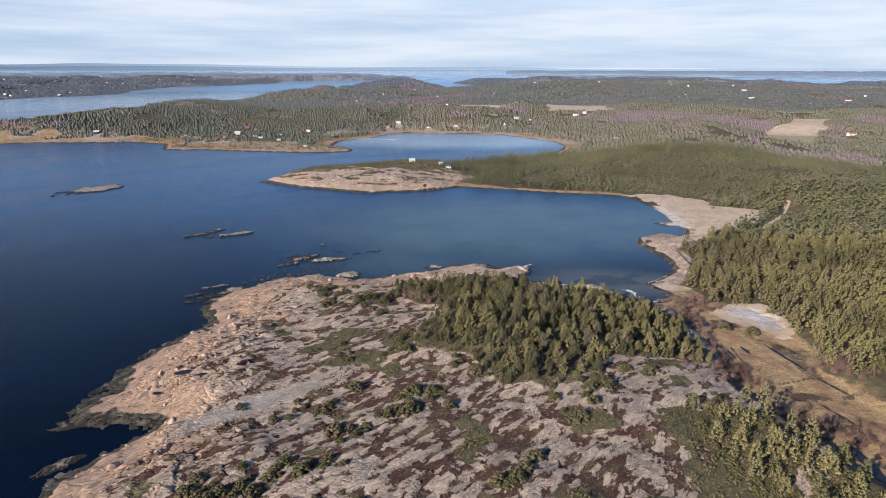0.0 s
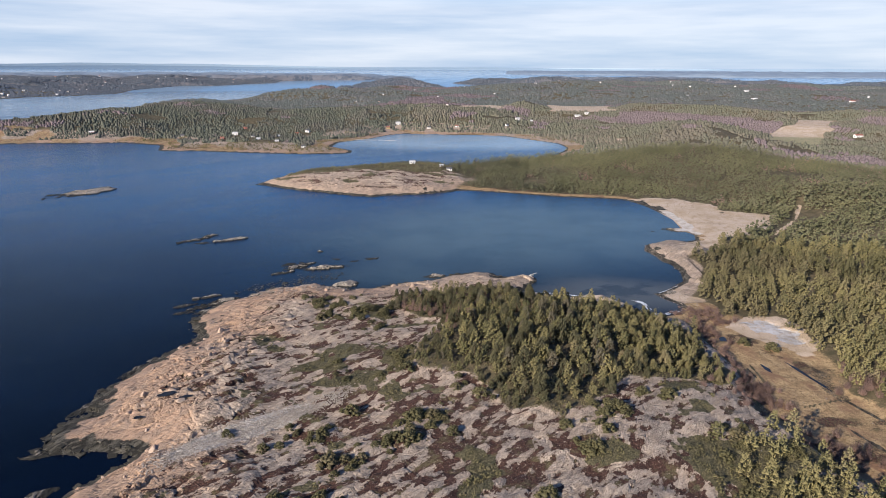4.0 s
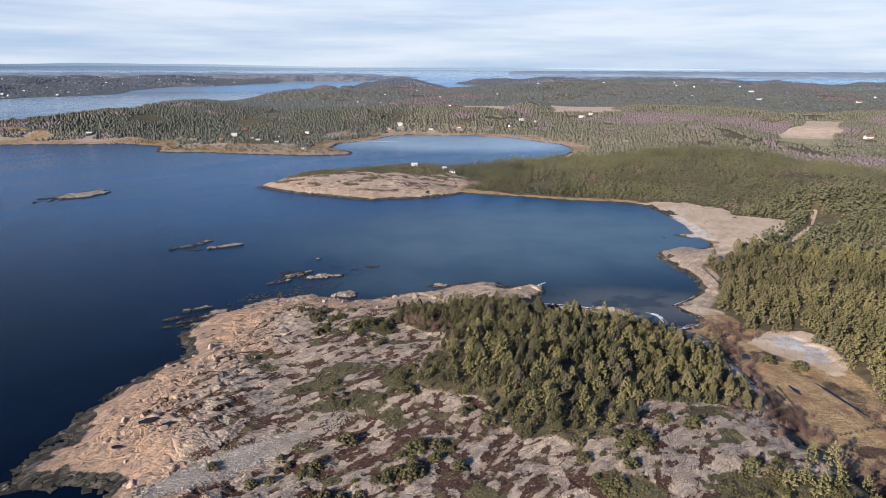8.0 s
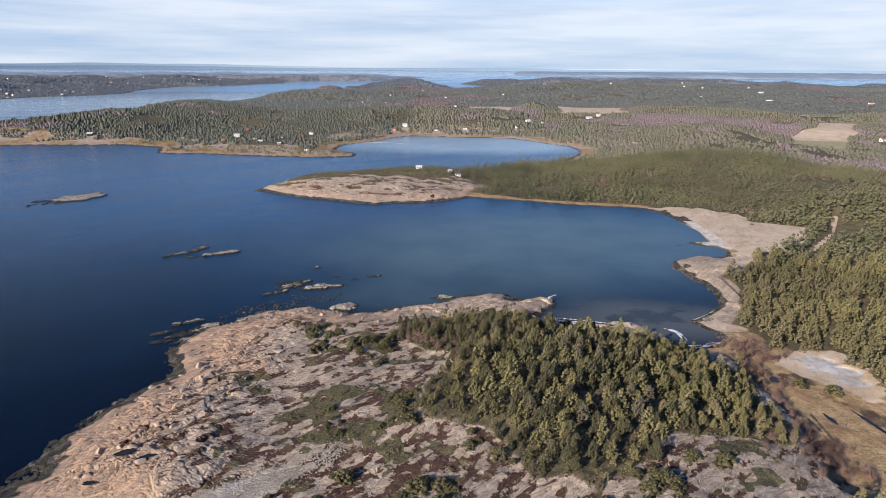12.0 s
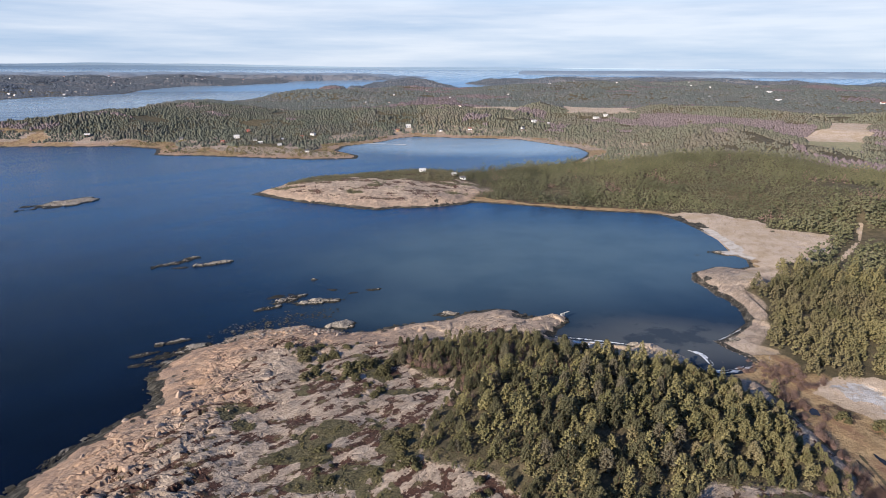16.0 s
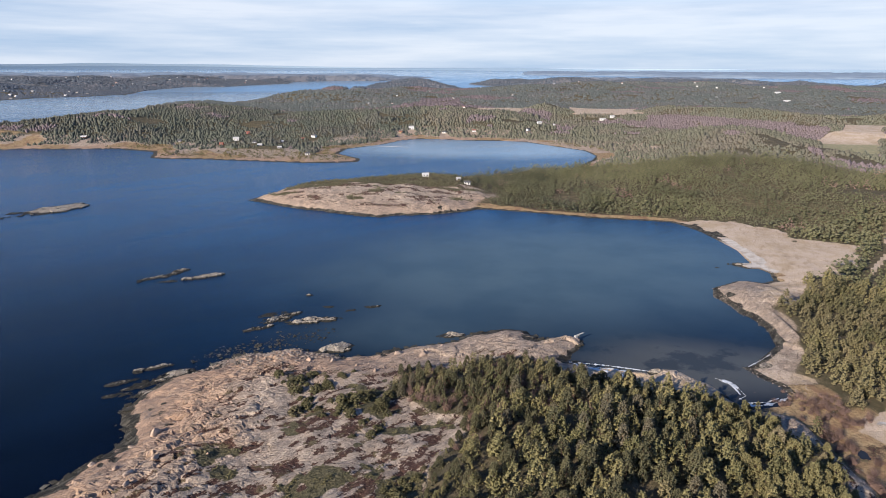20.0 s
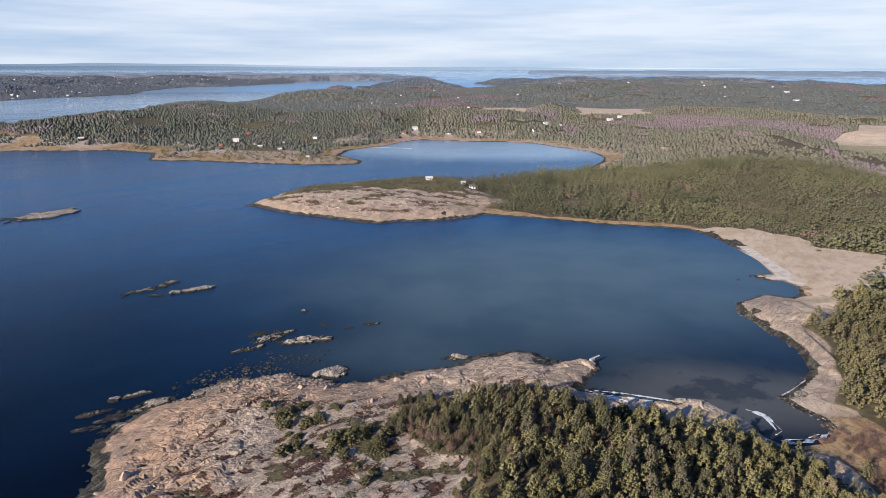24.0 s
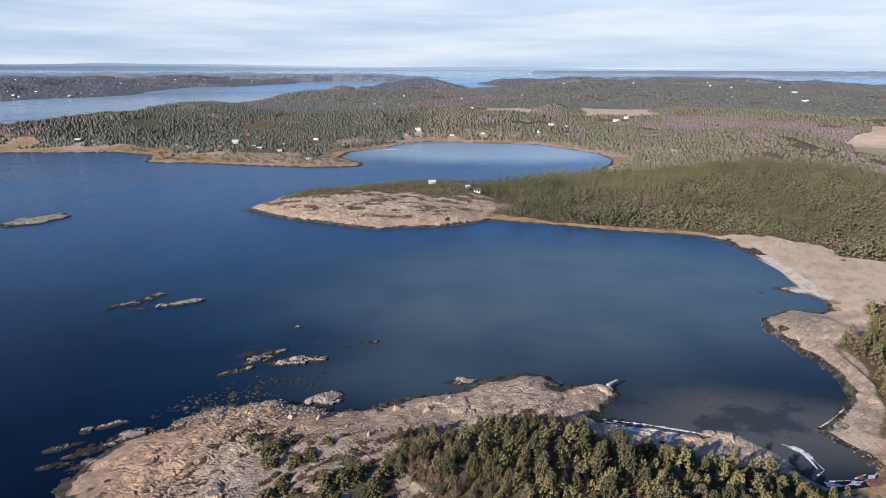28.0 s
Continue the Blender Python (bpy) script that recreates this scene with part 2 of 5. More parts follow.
M_SPIT = leaf_material("dark_pine_needles", (0.055, 0.062, 0.038), (0.145, 0.142, 0.085), (0.17, 0.145, 0.115), other=(0.095, 0.096, 0.062))
# the next three have air haze mixed into the needle colours
M_HAZE = leaf_material("hazed_distant_trees", (0.101, 0.105, 0.077), (0.148, 0.144, 0.105), (0.160, 0.143, 0.115), other=(0.145, 0.127, 0.102))
M_FAR_HAZE = leaf_material("hazed_farthest_trees", (0.074, 0.093, 0.120), (0.115, 0.133, 0.160), (0.196, 0.202, 0.218), other=(0.123, 0.129, 0.147))
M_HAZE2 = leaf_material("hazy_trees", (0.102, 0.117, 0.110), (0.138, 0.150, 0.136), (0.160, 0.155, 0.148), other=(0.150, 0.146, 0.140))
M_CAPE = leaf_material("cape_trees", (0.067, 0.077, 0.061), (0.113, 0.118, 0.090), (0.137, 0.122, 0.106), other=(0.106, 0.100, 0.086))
M_JUNIPER = leaf_material("juniper_needles", (0.043, 0.043, 0.022), (0.139, 0.125, 0.062), (0.119, 0.098, 0.062), True)
M_SCRUB = leaf_material("dwarf_juniper", (0.071, 0.066, 0.033), (0.202, 0.175, 0.083), (0.206, 0.157, 0.105))
M_BARE = leaf_material("bare_twigs", (0.155, 0.100, 0.084), (0.304, 0.209, 0.176), (0.351, 0.203, 0.121))
M_BIRCH = leaf_material("purple_birch_twigs", (0.145, 0.114, 0.121), (0.191, 0.154, 0.159), (0.212, 0.182, 0.178))
M_BARK = plain_material("pine_bark", (0.16, 0.09, 0.055), (0.075, 0.055, 0.042), 3.0)


# ---- plan of the land ----
EYE0 = (0.0, 60.0)                      # middle of the view that the ground rings turn round
BEND, BEND_K, EYE_H = 3000.0, 790.0, 107.0

HEADLAND_WEST = [(-80, 60), (-102, 110), (-101, 137), (-100, 146), (-95, 154), (-90, 160), (-87, 165), (-85, 170), (-94, 172), (-110, 171),
                 (-115, 178), (-111, 194), (-113, 206), (-109, 220), (-101, 241), (-96, 250), (-99, 260), (-103, 270), (-102, 280), (-99, 291)]
HEADLAND_NORTH = [(-88, 302), (-80, 308), (-68, 315), (-59, 317), (-48, 313), (-38, 309), (-31, 310), (-24, 315), (-13, 320),
                  (-1, 325), (8, 330), (15, 333), (25, 337), (33, 335), (37, 326), (41, 328), (50, 330), (55, 326), (51, 316)]
BAY_EAST = [(47, 308), (54, 304), (65, 300), (75, 297), (80, 301), (85, 299), (89, 293), (94, 288), (96, 282), (98, 277), (101, 274),
            (111, 276), (118, 282), (118, 289), (114, 295), (111, 304), (115, 305), (126, 316), (133, 323), (136, 334), (137, 347),
            (134, 357), (134, 367), (131, 380), (135, 392), (146, 400), (159, 404), (166, 401), (173, 405), (177, 417), (175, 425),
            (168, 424), (164, 431), (168, 437), (175, 436), (179, 462), (177, 483), (174, 507), (167, 527), (163, 534)]
SPIT = [(142, 539), (113, 544), (77, 558), (50, 567), (30, 573), (22, 573), (17, 566), (-3, 558), (-27, 551), (-42, 550), (-50, 543),
        (-62, 546), (-78, 552), (-101, 564), (-124, 574), (-145, 587), (-155, 593), (-168, 602), (-164, 612), (-158, 625), (-153, 640),
        (-148, 655), (-138, 668), (-118, 680), (-96, 690), (-55, 708), (-16, 722), (24, 730), (51, 738), (82, 764), (115, 790),
        (122, 776), (147, 799), (178, 858)]
COVE = [(189, 891), (185, 942), (149, 993), (117, 1043), (77, 1054), (27, 1058), (-7, 1071), (-49, 1075), (-73, 1052), (-93, 1003),
        (-139, 946), (-142, 897), (-107, 852), (-107, 826), (-130, 816), (-168, 814), (-207, 820), (-241, 827), (-276, 834), (-312, 841),
        (-344, 839), (-365, 847), (-380, 889)]
PENINSULA = [(-385, 902), (-446, 929), (-508, 920), (-580, 919), (-619, 904), (-760, 882), (-946, 971), (-840, 1032), (-770, 1131),
             (-781, 1248), (-779, 1360), (-758, 1514), (-704, 1707), (-654, 2021), (-624, 2469), (-607, 2686), (-524, 2881), (-471, 3027)]
FAR_COAST = [(-366, 3250), (-189, 3180), (51, 3120), (186, 3300), (313, 3440), (291, 3975), (163, 4522), (404, 5544), (828, 6154),
             (1347, 6571), (1967, 6704), (2623, 7204), (2733, 6544), (2284, 4841), (2258, 4368), (2469, 4396), (2717, 4290),
             (3733, 5247), (9000, 6000), (9000, -3000), (300, -3000), (120, -400), (-30, -100)]
MAIN = HEADLAND_WEST + HEADLAND_NORTH + BAY_EAST + SPIT + COVE + PENINSULA + FAR_COAST
WEST_LAND = [(-4864, 900), (-1864, 1827), (-1520, 2000), (-1420, 2112), (-1408, 2272), (-1322, 2368), (-1257, 2574), (-1389, 3010),
             (-1443, 3531), (-1242, 3663), (-1191, 4033), (-1090, 4334), (-1173, 4835), (-959, 5290), (-597, 5358), (-365, 6202),
             (-174, 7328), (-1247, 8533), (-2973, 9288), (-5553, 8345), (-9638, 7583)]
STRAIT_ISLE = [(-443, 3548), (-337, 3280), (-194, 3295), (55, 3412), (11, 3939), (-185, 4470), (-471, 4590)]
HOLM_A = [(-619, 3250), (-523, 3097), (-521, 3348), (-628, 3630)]
HOLM_B = [(-483, 3352), (-437, 3269), (-446, 3450), (-503, 3645)]
NORTH_LAND = [(1262, 10837), (2876, 9822), (3442, 8253), (4507, 8054), (7965, 8406), (17782, 22128), (8726, 20932), (2191, 18843)]
LANDS = [MAIN, WEST_LAND, STRAIT_ISLE, HOLM_A, HOLM_B, NORTH_LAND]

MEADOW = [(118, 268), (136, 269), (147, 259), (150, 240), (147, 217), (144, 205), (149, 177), (150, 145), (130, 125), (118, 140), (112, 158), (110, 170),
          (105, 185), (109, 195), (113, 210), (115, 235), (114, 251)]
FROZEN = [(134, 259), (143, 266), (151, 265), (152, 242), (146, 238), (139, 245)]
SAND = [(163, 534), (208, 537), (219, 515), (229, 485), (247, 477), (268, 469), (240, 440), (215, 410), (200, 406), (170, 385), (159, 367), (152, 380), (166, 395),
        (172, 406), (174, 438), (178, 495)]
PINES = [(-24, 274), (-12, 291), (10, 300), (34, 300), (48, 291), (66, 286), (86, 280), (100, 262), (106, 240), (106, 218), (101, 203), (95, 192), (83, 195), (67, 195),
         (56, 184), (36, 175), (22, 178), (18, 194), (6, 207), (-4, 212), (-5, 228), (2, 243), (4, 258), (-10, 264)]
NEAR_PINES = [(84, 172), (100, 166), (112, 152), (122, 132), (112, 112), (88, 112), (70, 128), (74, 150)]
FIELD_A = [(440, 845), (484, 925), (581, 1063), (674, 1176), (748, 1169), (640, 1010), (575, 929), (508, 815)]
FIELD_B = [(250, 1400), (300, 1655), (440, 1600), (400, 1380)]
FIELD_C = [(62, 1390), (68, 1597), (165, 1623), (160, 1390)]
BIRCHES = [(395, 1360), (470, 1370), (592, 1200), (610, 1100), (525, 960), (447, 1040), (340, 1060)]


HOMES = [(-306, 992), (-176, 867), (-236, 976), (-313, 952), (-224, 917), (-201, 1027), (-62, 1141), (-78, 1114), (-7, 1119), (42, 1122), (160, 1204),
         (131, 1128), (188, 1227), (306, 1350), (328, 1362), (-314, 1072), (636, 943), (-522, 985), (-204, 1469), (-270, 960), (-255, 935), (-385, 985), (17, 640), (-21, 657)]


def lattice(ix, iy, seed):
    h = (ix.astype(np.int64) * 374761393 + iy.astype(np.int64) * 668265263 + seed * 974711) & 0x7FFFFFFF
    h = ((h ^ (h >> 13)) * 1274126177) & 0x7FFFFFFF
    return ((h ^ (h >> 16)) & 0xFFFF) / 65535.0


def vnoise(x, y, seed):
    ix, iy = np.floor(x), np.floor(y)
    fx, fy = x - ix, y - iy
    fx, fy = fx * fx * (3 - 2 * fx), fy * fy * (3 - 2 * fy)
    a, b = lattice(ix, iy, seed), lattice(ix + 1, iy, seed)
    c, d = lattice(ix, iy + 1, seed), lattice(ix + 1, iy + 1, seed)
    return (a + (b - a) * fx) * (1 - fy) + (c + (d - c) * fx) * fy


def fbm(x, y, size, octaves=4, seed=1, gain=0.5):
    """Noise about 0, most of it within -0.5 .. 0.5, with features of that size."""
    s, amp, tot = 0.0, 1.0, 0.0
    f = 1.0 / size
    for k in range(octaves):
        s = s + (vnoise(x * f + 17.3 * k, y * f - 9.1 * k, seed + k) - 0.5) * amp
        tot, amp, f = tot + amp, amp * gain, f * 2.03
    return s / tot * 1.35


def cell_noise(x, y, size, seed):
    """Of a jittered grid of points: the distance to the border between cells, a number for the nearest cell, and a tilted top for it."""
    u, v = x / size, y / size
    iu, iv = np.floor(u), np.floor(v)
    d1, d2, idn, tilt = np.full(u.shape, 9.0), np.full(u.shape, 9.0), np.zeros(u.shape), np.zeros(u.shape)
    for du in (-1, 0, 1):
        for dv in (-1, 0, 1):
            cu, cv = iu + du, iv + dv
            ox, oy = cu + lattice(cu, cv, seed) - u, cv + lattice(cu, cv, seed + 5) - v
            d = np.hypot(ox, oy)
            near = d < d1
            d2 = np.where(near, d1, np.minimum(d2, d))
            idn = np.where(near, lattice(cu, cv, seed + 9), idn)
            tilt = np.where(near, ox * (lattice(cu, cv, seed + 11) - 0.5) + oy * (lattice(cu, cv, seed + 13) - 0.5), tilt)
            d1 = np.where(near, d, d1)
    return (d2 - d1) * size, idn, tilt


def smooth(x, lo, hi):
    t = np.clip((x - lo) / (hi - lo), 0, 1)
    return t * t * (3 - 2 * t)


def inside(x, y, poly):
    """Distance to the outline, positive inside."""
    p = np.array(poly, float)
    q = np.roll(p, -1, axis=0)
    best, odd = np.full(x.shape, 1e18), np.zeros(x.shape, bool)
    for (ax, ay), (bx, by) in zip(p, q):
        ex, ey = bx - ax, by - ay
        t = np.clip(((x - ax) * ex + (y - ay) * ey) / (ex * ex + ey * ey), 0, 1)
        best = np.minimum(best, (x - ax - t * ex) ** 2 + (y - ay - t * ey) ** 2)
        if ay != by:
            odd ^= ((ay > y) != (by > y)) & (x < (bx - ax) * (y - ay) / (by - ay) + ax)
    return np.where(odd, 1, -1) * np.sqrt(best)


def bump_at(x, y, cx, cy, rx, ry, turn=0.0):
    c, s = math.cos(radians(turn)), math.sin(radians(turn))
    u, v = ((x - cx) * c + (y - cy) * s) / rx, (-(x - cx) * s + (y - cy) * c) / ry
    return np.exp(-(u * u + v * v))


def land(x, y):
    """Everything the plan says of the points (x, y): height, shore distance and the ground's cover."""
    r = np.hypot(x - EYE0[0], y - EYE0[1])
    sd = np.full(x.shape, -1e9)
    for poly in LANDS:
        sd = np.maximum(sd, inside(x, y, poly))
    near = 1 - smooth(r, 500, 900)
    head = (1 - smooth(x + fbm(x, y, 25, 2, 40) * 10, 104, 116)) * (1 - smooth(y, 338, 345))
    spit = (1 - smooth(x + fbm(x, y, 38, 3, 63) * 60, -14, 44)) * smooth(y, 530, 540) * (1 - smooth(y, 740, 760))
    knob = bump_at(x, y, 150, 385, 16, 26, 25) + bump_at(x, y, 141, 345, 7, 26) * 0.9
    rocky = np.clip(np.maximum(np.maximum(head, spit), smooth(knob, 0.25, 0.6)), 0, 1)
    beach = bump_at(x, y, 72, 292, 30, 14)
    sd = sd + near * rocky * (fbm(x, y, 13, 4, 3) * 6.5 * (1 - smooth(beach, 0.3, 0.7))) + (1 - near) * fbm(x, y, 70, 3, 4) * 18 * smooth(r, 1200, 2000)
    inl = np.maximum(sd, 0)
    sd = sd + smooth(r, 3000, 3600) * 30
    inl = np.maximum(sd, 0)
    meadow = smooth(inside(x, y, MEADOW) + fbm(x, y, 12, 3, 6) * 5, -9, 4)
    sand_in = inside(x, y, SAND)
    sand = smooth(sand_in + fbm(x, y, 24, 4, 8, 0.6) * 26, -2, 3)
    frozen = smooth(inside(x, y, FROZEN) + fbm(x, y, 6, 4, 9, 0.6) * 11 - 16 * bump_at(x, y, 140.5, 251, 2.4, 2.6), -1, 1.5)
    # height
    steep = 5.2 * (1 - np.exp(-inl / 11.0)) * (1 - 0.75 * smooth(beach, 0.2, 0.7))
    soft = 1.9 * (1 - np.exp(-inl / 22.0))
    hills = (7.5 * bump_at(x, y, 38, 232, 46, 40) + 5.5 * bump_at(x, y, 66, 178, 42, 26, 20) + 4.5 * bump_at(x, y, 20, 130, 60, 45)
             + 3.0 * bump_at(x, y, -72, 196, 20, 40) + 3.5 * bump_at(x, y, 98, 145, 18, 24) - 2.0 * bump_at(x, y, -52, 170, 22, 14, 30)) * head
    hills = hills + spit * (5.5 * bump_at(x, y, -70, 630, 70, 48, 20) + 4 * bump_at(x, y, -10, 650, 40, 40))
    hills = hills + 9 * bump_at(x, y, -573, 3320, 60, 160) + 6 * bump_at(x, y, -468, 3430, 40, 120) + 9 * bump_at(x, y, -190, 3800, 170, 420)
    inland = smooth(inl, 10, 180) * (1 - head) * (1 - spit)
    hills = hills + inland * (5 + 9 * bump_at(x, y, 330, 420, 160, 200) + 24 * smooth(fbm(x, y, 300, 3, 12), -0.2, 0.42) * smooth(r, 350, 1000))
    west = smooth(-x, 600, 1000)
    hills = hills + smooth(inl, 60, 500) * smooth(r, 1300, 2600) * (8 + 14 * west + (20 - 15 * west) * smooth(fbm(x, y, 900, 3, 14), -0.2, 0.5)) * (1 - 0.7 * smooth(r, 3600, 5500))
    h = rocky * steep + (1 - rocky) * soft + hills * smooth(inl, 0, 22)
    keep = np.maximum(meadow, np.maximum(smooth(sand_in, -70, -6) * 0.92 * (1 - smooth(knob, 0.08, 0.4)), frozen))
    h = h * (1 - keep) + keep * np.minimum(h, 1.3 + 0.5 * fbm(x, y, 9, 2, 15))
    level = np.zeros(x.shape)
    for field in (FIELD_A, FIELD_B, FIELD_C, BIRCHES):
        level = np.maximum(level, smooth(inside(x, y, field), -60, 5))
    h = h * (1 - level) + level * np.minimum(h, 17)
    # slabs and blocks of granite
    cs, sn = math.cos(STRIKE), math.sin(STRIKE)
    u, v = x * cs + y * sn, -x * sn + y * cs
    wx, wy = fbm(x, y, 11, 3, 21) * 9, fbm(x, y, 9, 3, 22) * 6
    b1, i1, t1 = cell_noise((u + wx) * 0.42, v + wy * 0.6, 6.2, 31)
    b2, i2, t2 = cell_noise((u + wx) * 0.55, v - wy * 0.6, 2.2, 33)
    band = np.exp(-((y - 165 - 0.76 * (x + 69)) / 5.5) ** 2) * smooth(x, -78, -66) * (1 - smooth(x, -46, -30))
    _, i3, t3 = cell_noise((u + wx * 0.6) * 0.6, v - wy * 0.4, 1.25, 35)
    seaward = np.maximum((1 - smooth(x, -70, -35)) * (1 - smooth(inl, 26, 52)), 0.55 * smooth(y + 0.12 * x, 296, 308))
    bold = (0.24 + 0.62 * seaward) * head + (0.12 + 0.16 * spit) * (1 - head)
    relief = bold * ((i1 - 0.5) * 1.5 + t1 * 3.0 + (i2 - 0.5) * 0.6 + t2 * 0.9 - 0.55 * (1 - smooth(b1, 0, 0.9)) - 0.25 * (1 - smooth(b2, 0, 0.6)) + (i3 - 0.5) * 0.3 + t3 * 0.5)
    relief = relief + fbm(u * 0.42, v, 5.0, 3, 25, 0.45) * 1.5 + fbm(x, y, 30, 4, 23) * 4.0
    # ledges of layered rock, steep on one side
    for thick, rise, seed in ((5.2, 1.0, 73), (2.3, 0.30, 75)):
        q = (v + fbm(x, y, 34, 3, seed) * 14 + fbm(u * 0.3, v, 4, 3, seed + 1) * 2.6) / thick
        saw = q - np.floor(q)
        relief = relief + rise * (np.where(saw > 0.86, (1 - saw) / 0.14, saw / 0.86) - 0.5) * smooth(fbm(u * 0.5, v, 9, 3, seed + 4), -0.1, 0.22) * (0.4 + 0.6 * seaward)
    relief = relief * (1 - 0.8 * band)
    zone = bump_at(x, y, -8, 180, 66, 78) + 0.1 * bump_at(x, y, 70, 150, 40, 40) - 0.5 * bump_at(x, y, 68, 172, 34, 9, 20)
    hollow = fbm(u * 0.5, v, 2.1, 3, 28, 0.6) * 1.35 + fbm(x, y, 17, 2, 38) * 0.30 + 0.08 * (1 - smooth(b1, 0.1, 1.2)) + 0.22 * zone - 0.03
    hollow = smooth(hollow, 0.02, 0.30)
    relief = relief - 0.34 * hollow * smooth(inl, 12, 28) * head
    bare = rocky * (1 - meadow) * (1 - smooth(r, 700, 1000))
    h = h + np.where(relief < 0, relief * smooth(sd, 3, 18), relief * smooth(sd, -4, 4)) * bare * 0.8
    h = h + (1 - bare) * fbm(x, y, 18, 3, 24) * 0.9 * smooth(sd, 2, 15) * near * (1 - keep)
    h = np.where(sd > 0, np.maximum(h, -0.25 + 0.12 * np.minimum(sd, 8)), np.minimum(np.maximum(sd * 0.22, -4.0) + np.maximum(h, 0) * (sd > -5), 0.9 + 0.2 * sd))
    # cover
    pines = smooth(inside(x, y, PINES) + fbm(x, y, 16, 3, 26) * 9, -2, 3) * head
    corner = smooth(inside(x, y, NEAR_PINES) + fbm(x, y, 9, 3, 43) * 26 - 2, -1, 2) * head
    back = spit * smooth(y + fbm(x, y, 18, 3, 27) * 30 - 0.10 * x, 624, 640) * smooth(x, -105, -60) * smooth(inl, 8, 16)
    heath = hollow * head * smooth(inl, 12, 28) * smooth(h, 1.2, 3) * (1 - smooth(band, 0.2, 0.5))
    heath = np.maximum(heath, spit * smooth(fbm(x * 0.4 + y * 0.15, y, 5, 4, 29, 0.65) + 0.16 * smooth(y, 590, 640) + 0.04, 0.1, 0.2) * smooth(inl, 8, 16) * 0.8)
    dry = np.maximum(meadow, (1 - rocky) * (1 - smooth(inl + fbm(x, y, 40, 3, 30) * 16 - 14 * smooth(y, 850, 880), 9, 17)) * (1 - smooth(r, 1500, 2300)))
    tilled = np.zeros(x.shape)
    for field in (FIELD_A, FIELD_B, FIELD_C):
        tilled = np.maximum(tilled, smooth(inside(x, y, field) + fbm(x, y, 60, 2, 31) * 25, -5, 10))
    tip = (1 - smooth(x, -300, -215)) * smooth(x, -420, -350) * (1 - smooth(y, 850, 880))
    dry = np.maximum(dry, smooth(bump_at(x, y, -190, 835, 95, 34, -3), 0.35, 0.6))
    tan = (1 - smooth(x + fbm(x, y, 80, 3, 48) * 120, -600, -500)) * (1 - smooth(y, 960, 1040)) * smooth(y, 850, 880)
    dry = np.maximum(dry, tan * smooth(fbm(x, y, 22, 3, 36), -0.15, 0.05))
    cape = (1 - smooth(x, -190, -110)) * smooth(x, -640, -560) * (1 - smooth(y, 960, 1000)) * smooth(y, 780, 800)
    dry = np.maximum(dry, cape * (1 - smooth(inl + fbm(x, y, 45, 4, 59) * 55, 26, 50)))
    # far shores: wet rim widened to paint in the shore's dark reflection
    rim_widen = 2.2 * smooth(r, 380, 900) * (1 - smooth(y, 850, 880) * smooth(x, -150, -120))
    wet = (1 - smooth(h + fbm(x, y, 6, 4, 52) * (0.7 + 1.7 * head) - 0.5 * seaward, 0.5 + 0.1 * rim_widen, 1.2 + 0.9 * head + 0.1 * (rocky - head) + 0.08 * rim_widen)) * smooth(0.6 * rocky + (1 - smooth(inl, 1.5 + rim_widen, 4.0 + 1.6 * rim_widen)) * 0.9, 0.2, 0.5) * (1 - smooth(beach, 0.25, 0.5) * 0.9)
    weed = bump_at(x, y, 172, 515, 12, 28, 12) * 1.15 + bump_at(x, y, 178, 470, 4, 14)
    wet = np.maximum(wet, smooth(weed + fbm(x, y, 6, 3, 39) * 1.5, 0.5, 0.7) * smooth(sd, 0.5, 2) * (1 - smooth(sd, 9, 13)))
    wet = np.maximum(wet, meadow * smooth(bump_at(x, y, 140, 208, 4, 14, -8) * 1.2 + fbm(x, y, 5, 3, 44) * 1.2, 0.55, 0.75) * 0.5)
    ditch = np.maximum.reduce([bump_at(x, y, 141.5, 190, 13, 1.0, -73), bump_at(x, y, 122, 183.5, 9, 1.1, 3), bump_at(x, y, 131, 175, 9, 1.3, -75), bump_at(x, y, 117, 215, 18, 0.8, 86) * 0.8])
    wet = np.maximum(wet, meadow * smooth(ditch + fbm(x, y, 4, 3, 58) * 0.7, 0.45, 0.7) * 0.6)
    wet = wet * (1 - smooth(r, 1500, 2500)) * (1 - 0.75 * bump_at(x, y, 180, 450, 18, 50)) * (1 - bump_at(x, y, 112, 279, 12, 9))
    track = smooth(np.maximum(bump_at(x, y, 246, 431, 34, 1.6, 48), bump_at(x, y, 279, 473, 30, 1.4, 57)) + fbm(x, y, 5, 2, 49) * 0.4, 0.35, 0.6)
    shore = smooth(x, 105, 112) * smooth(y, 285, 295) * (1 - smooth(y, 395, 410)) * (1 - smooth(inl, 18, 26))
    scrub = smooth(fbm(x, y, 12, 4, 53, 0.6) + 0.20 * bump_at(x, y, 5, 195, 55, 50) + 0.34 * bump_at(x, y, 90, 140, 42, 34) - 0.10, 0.12, 0.20) * head * smooth(inl, 18, 34) * (1 - pines)
    scrub = np.maximum(scrub, spit * smooth(fbm(x * 0.35, y, 7, 4, 55, 0.62) + 0.42 * smooth(y - 0.1 * x, 590, 650) - 0.18, 0.05, 0.2) * smooth(inl, 8, 16))
    scar = smooth(fbm(x, y, 55, 4, 45), 0.24, 0.30) * (1 - smooth(r, 380, 420))
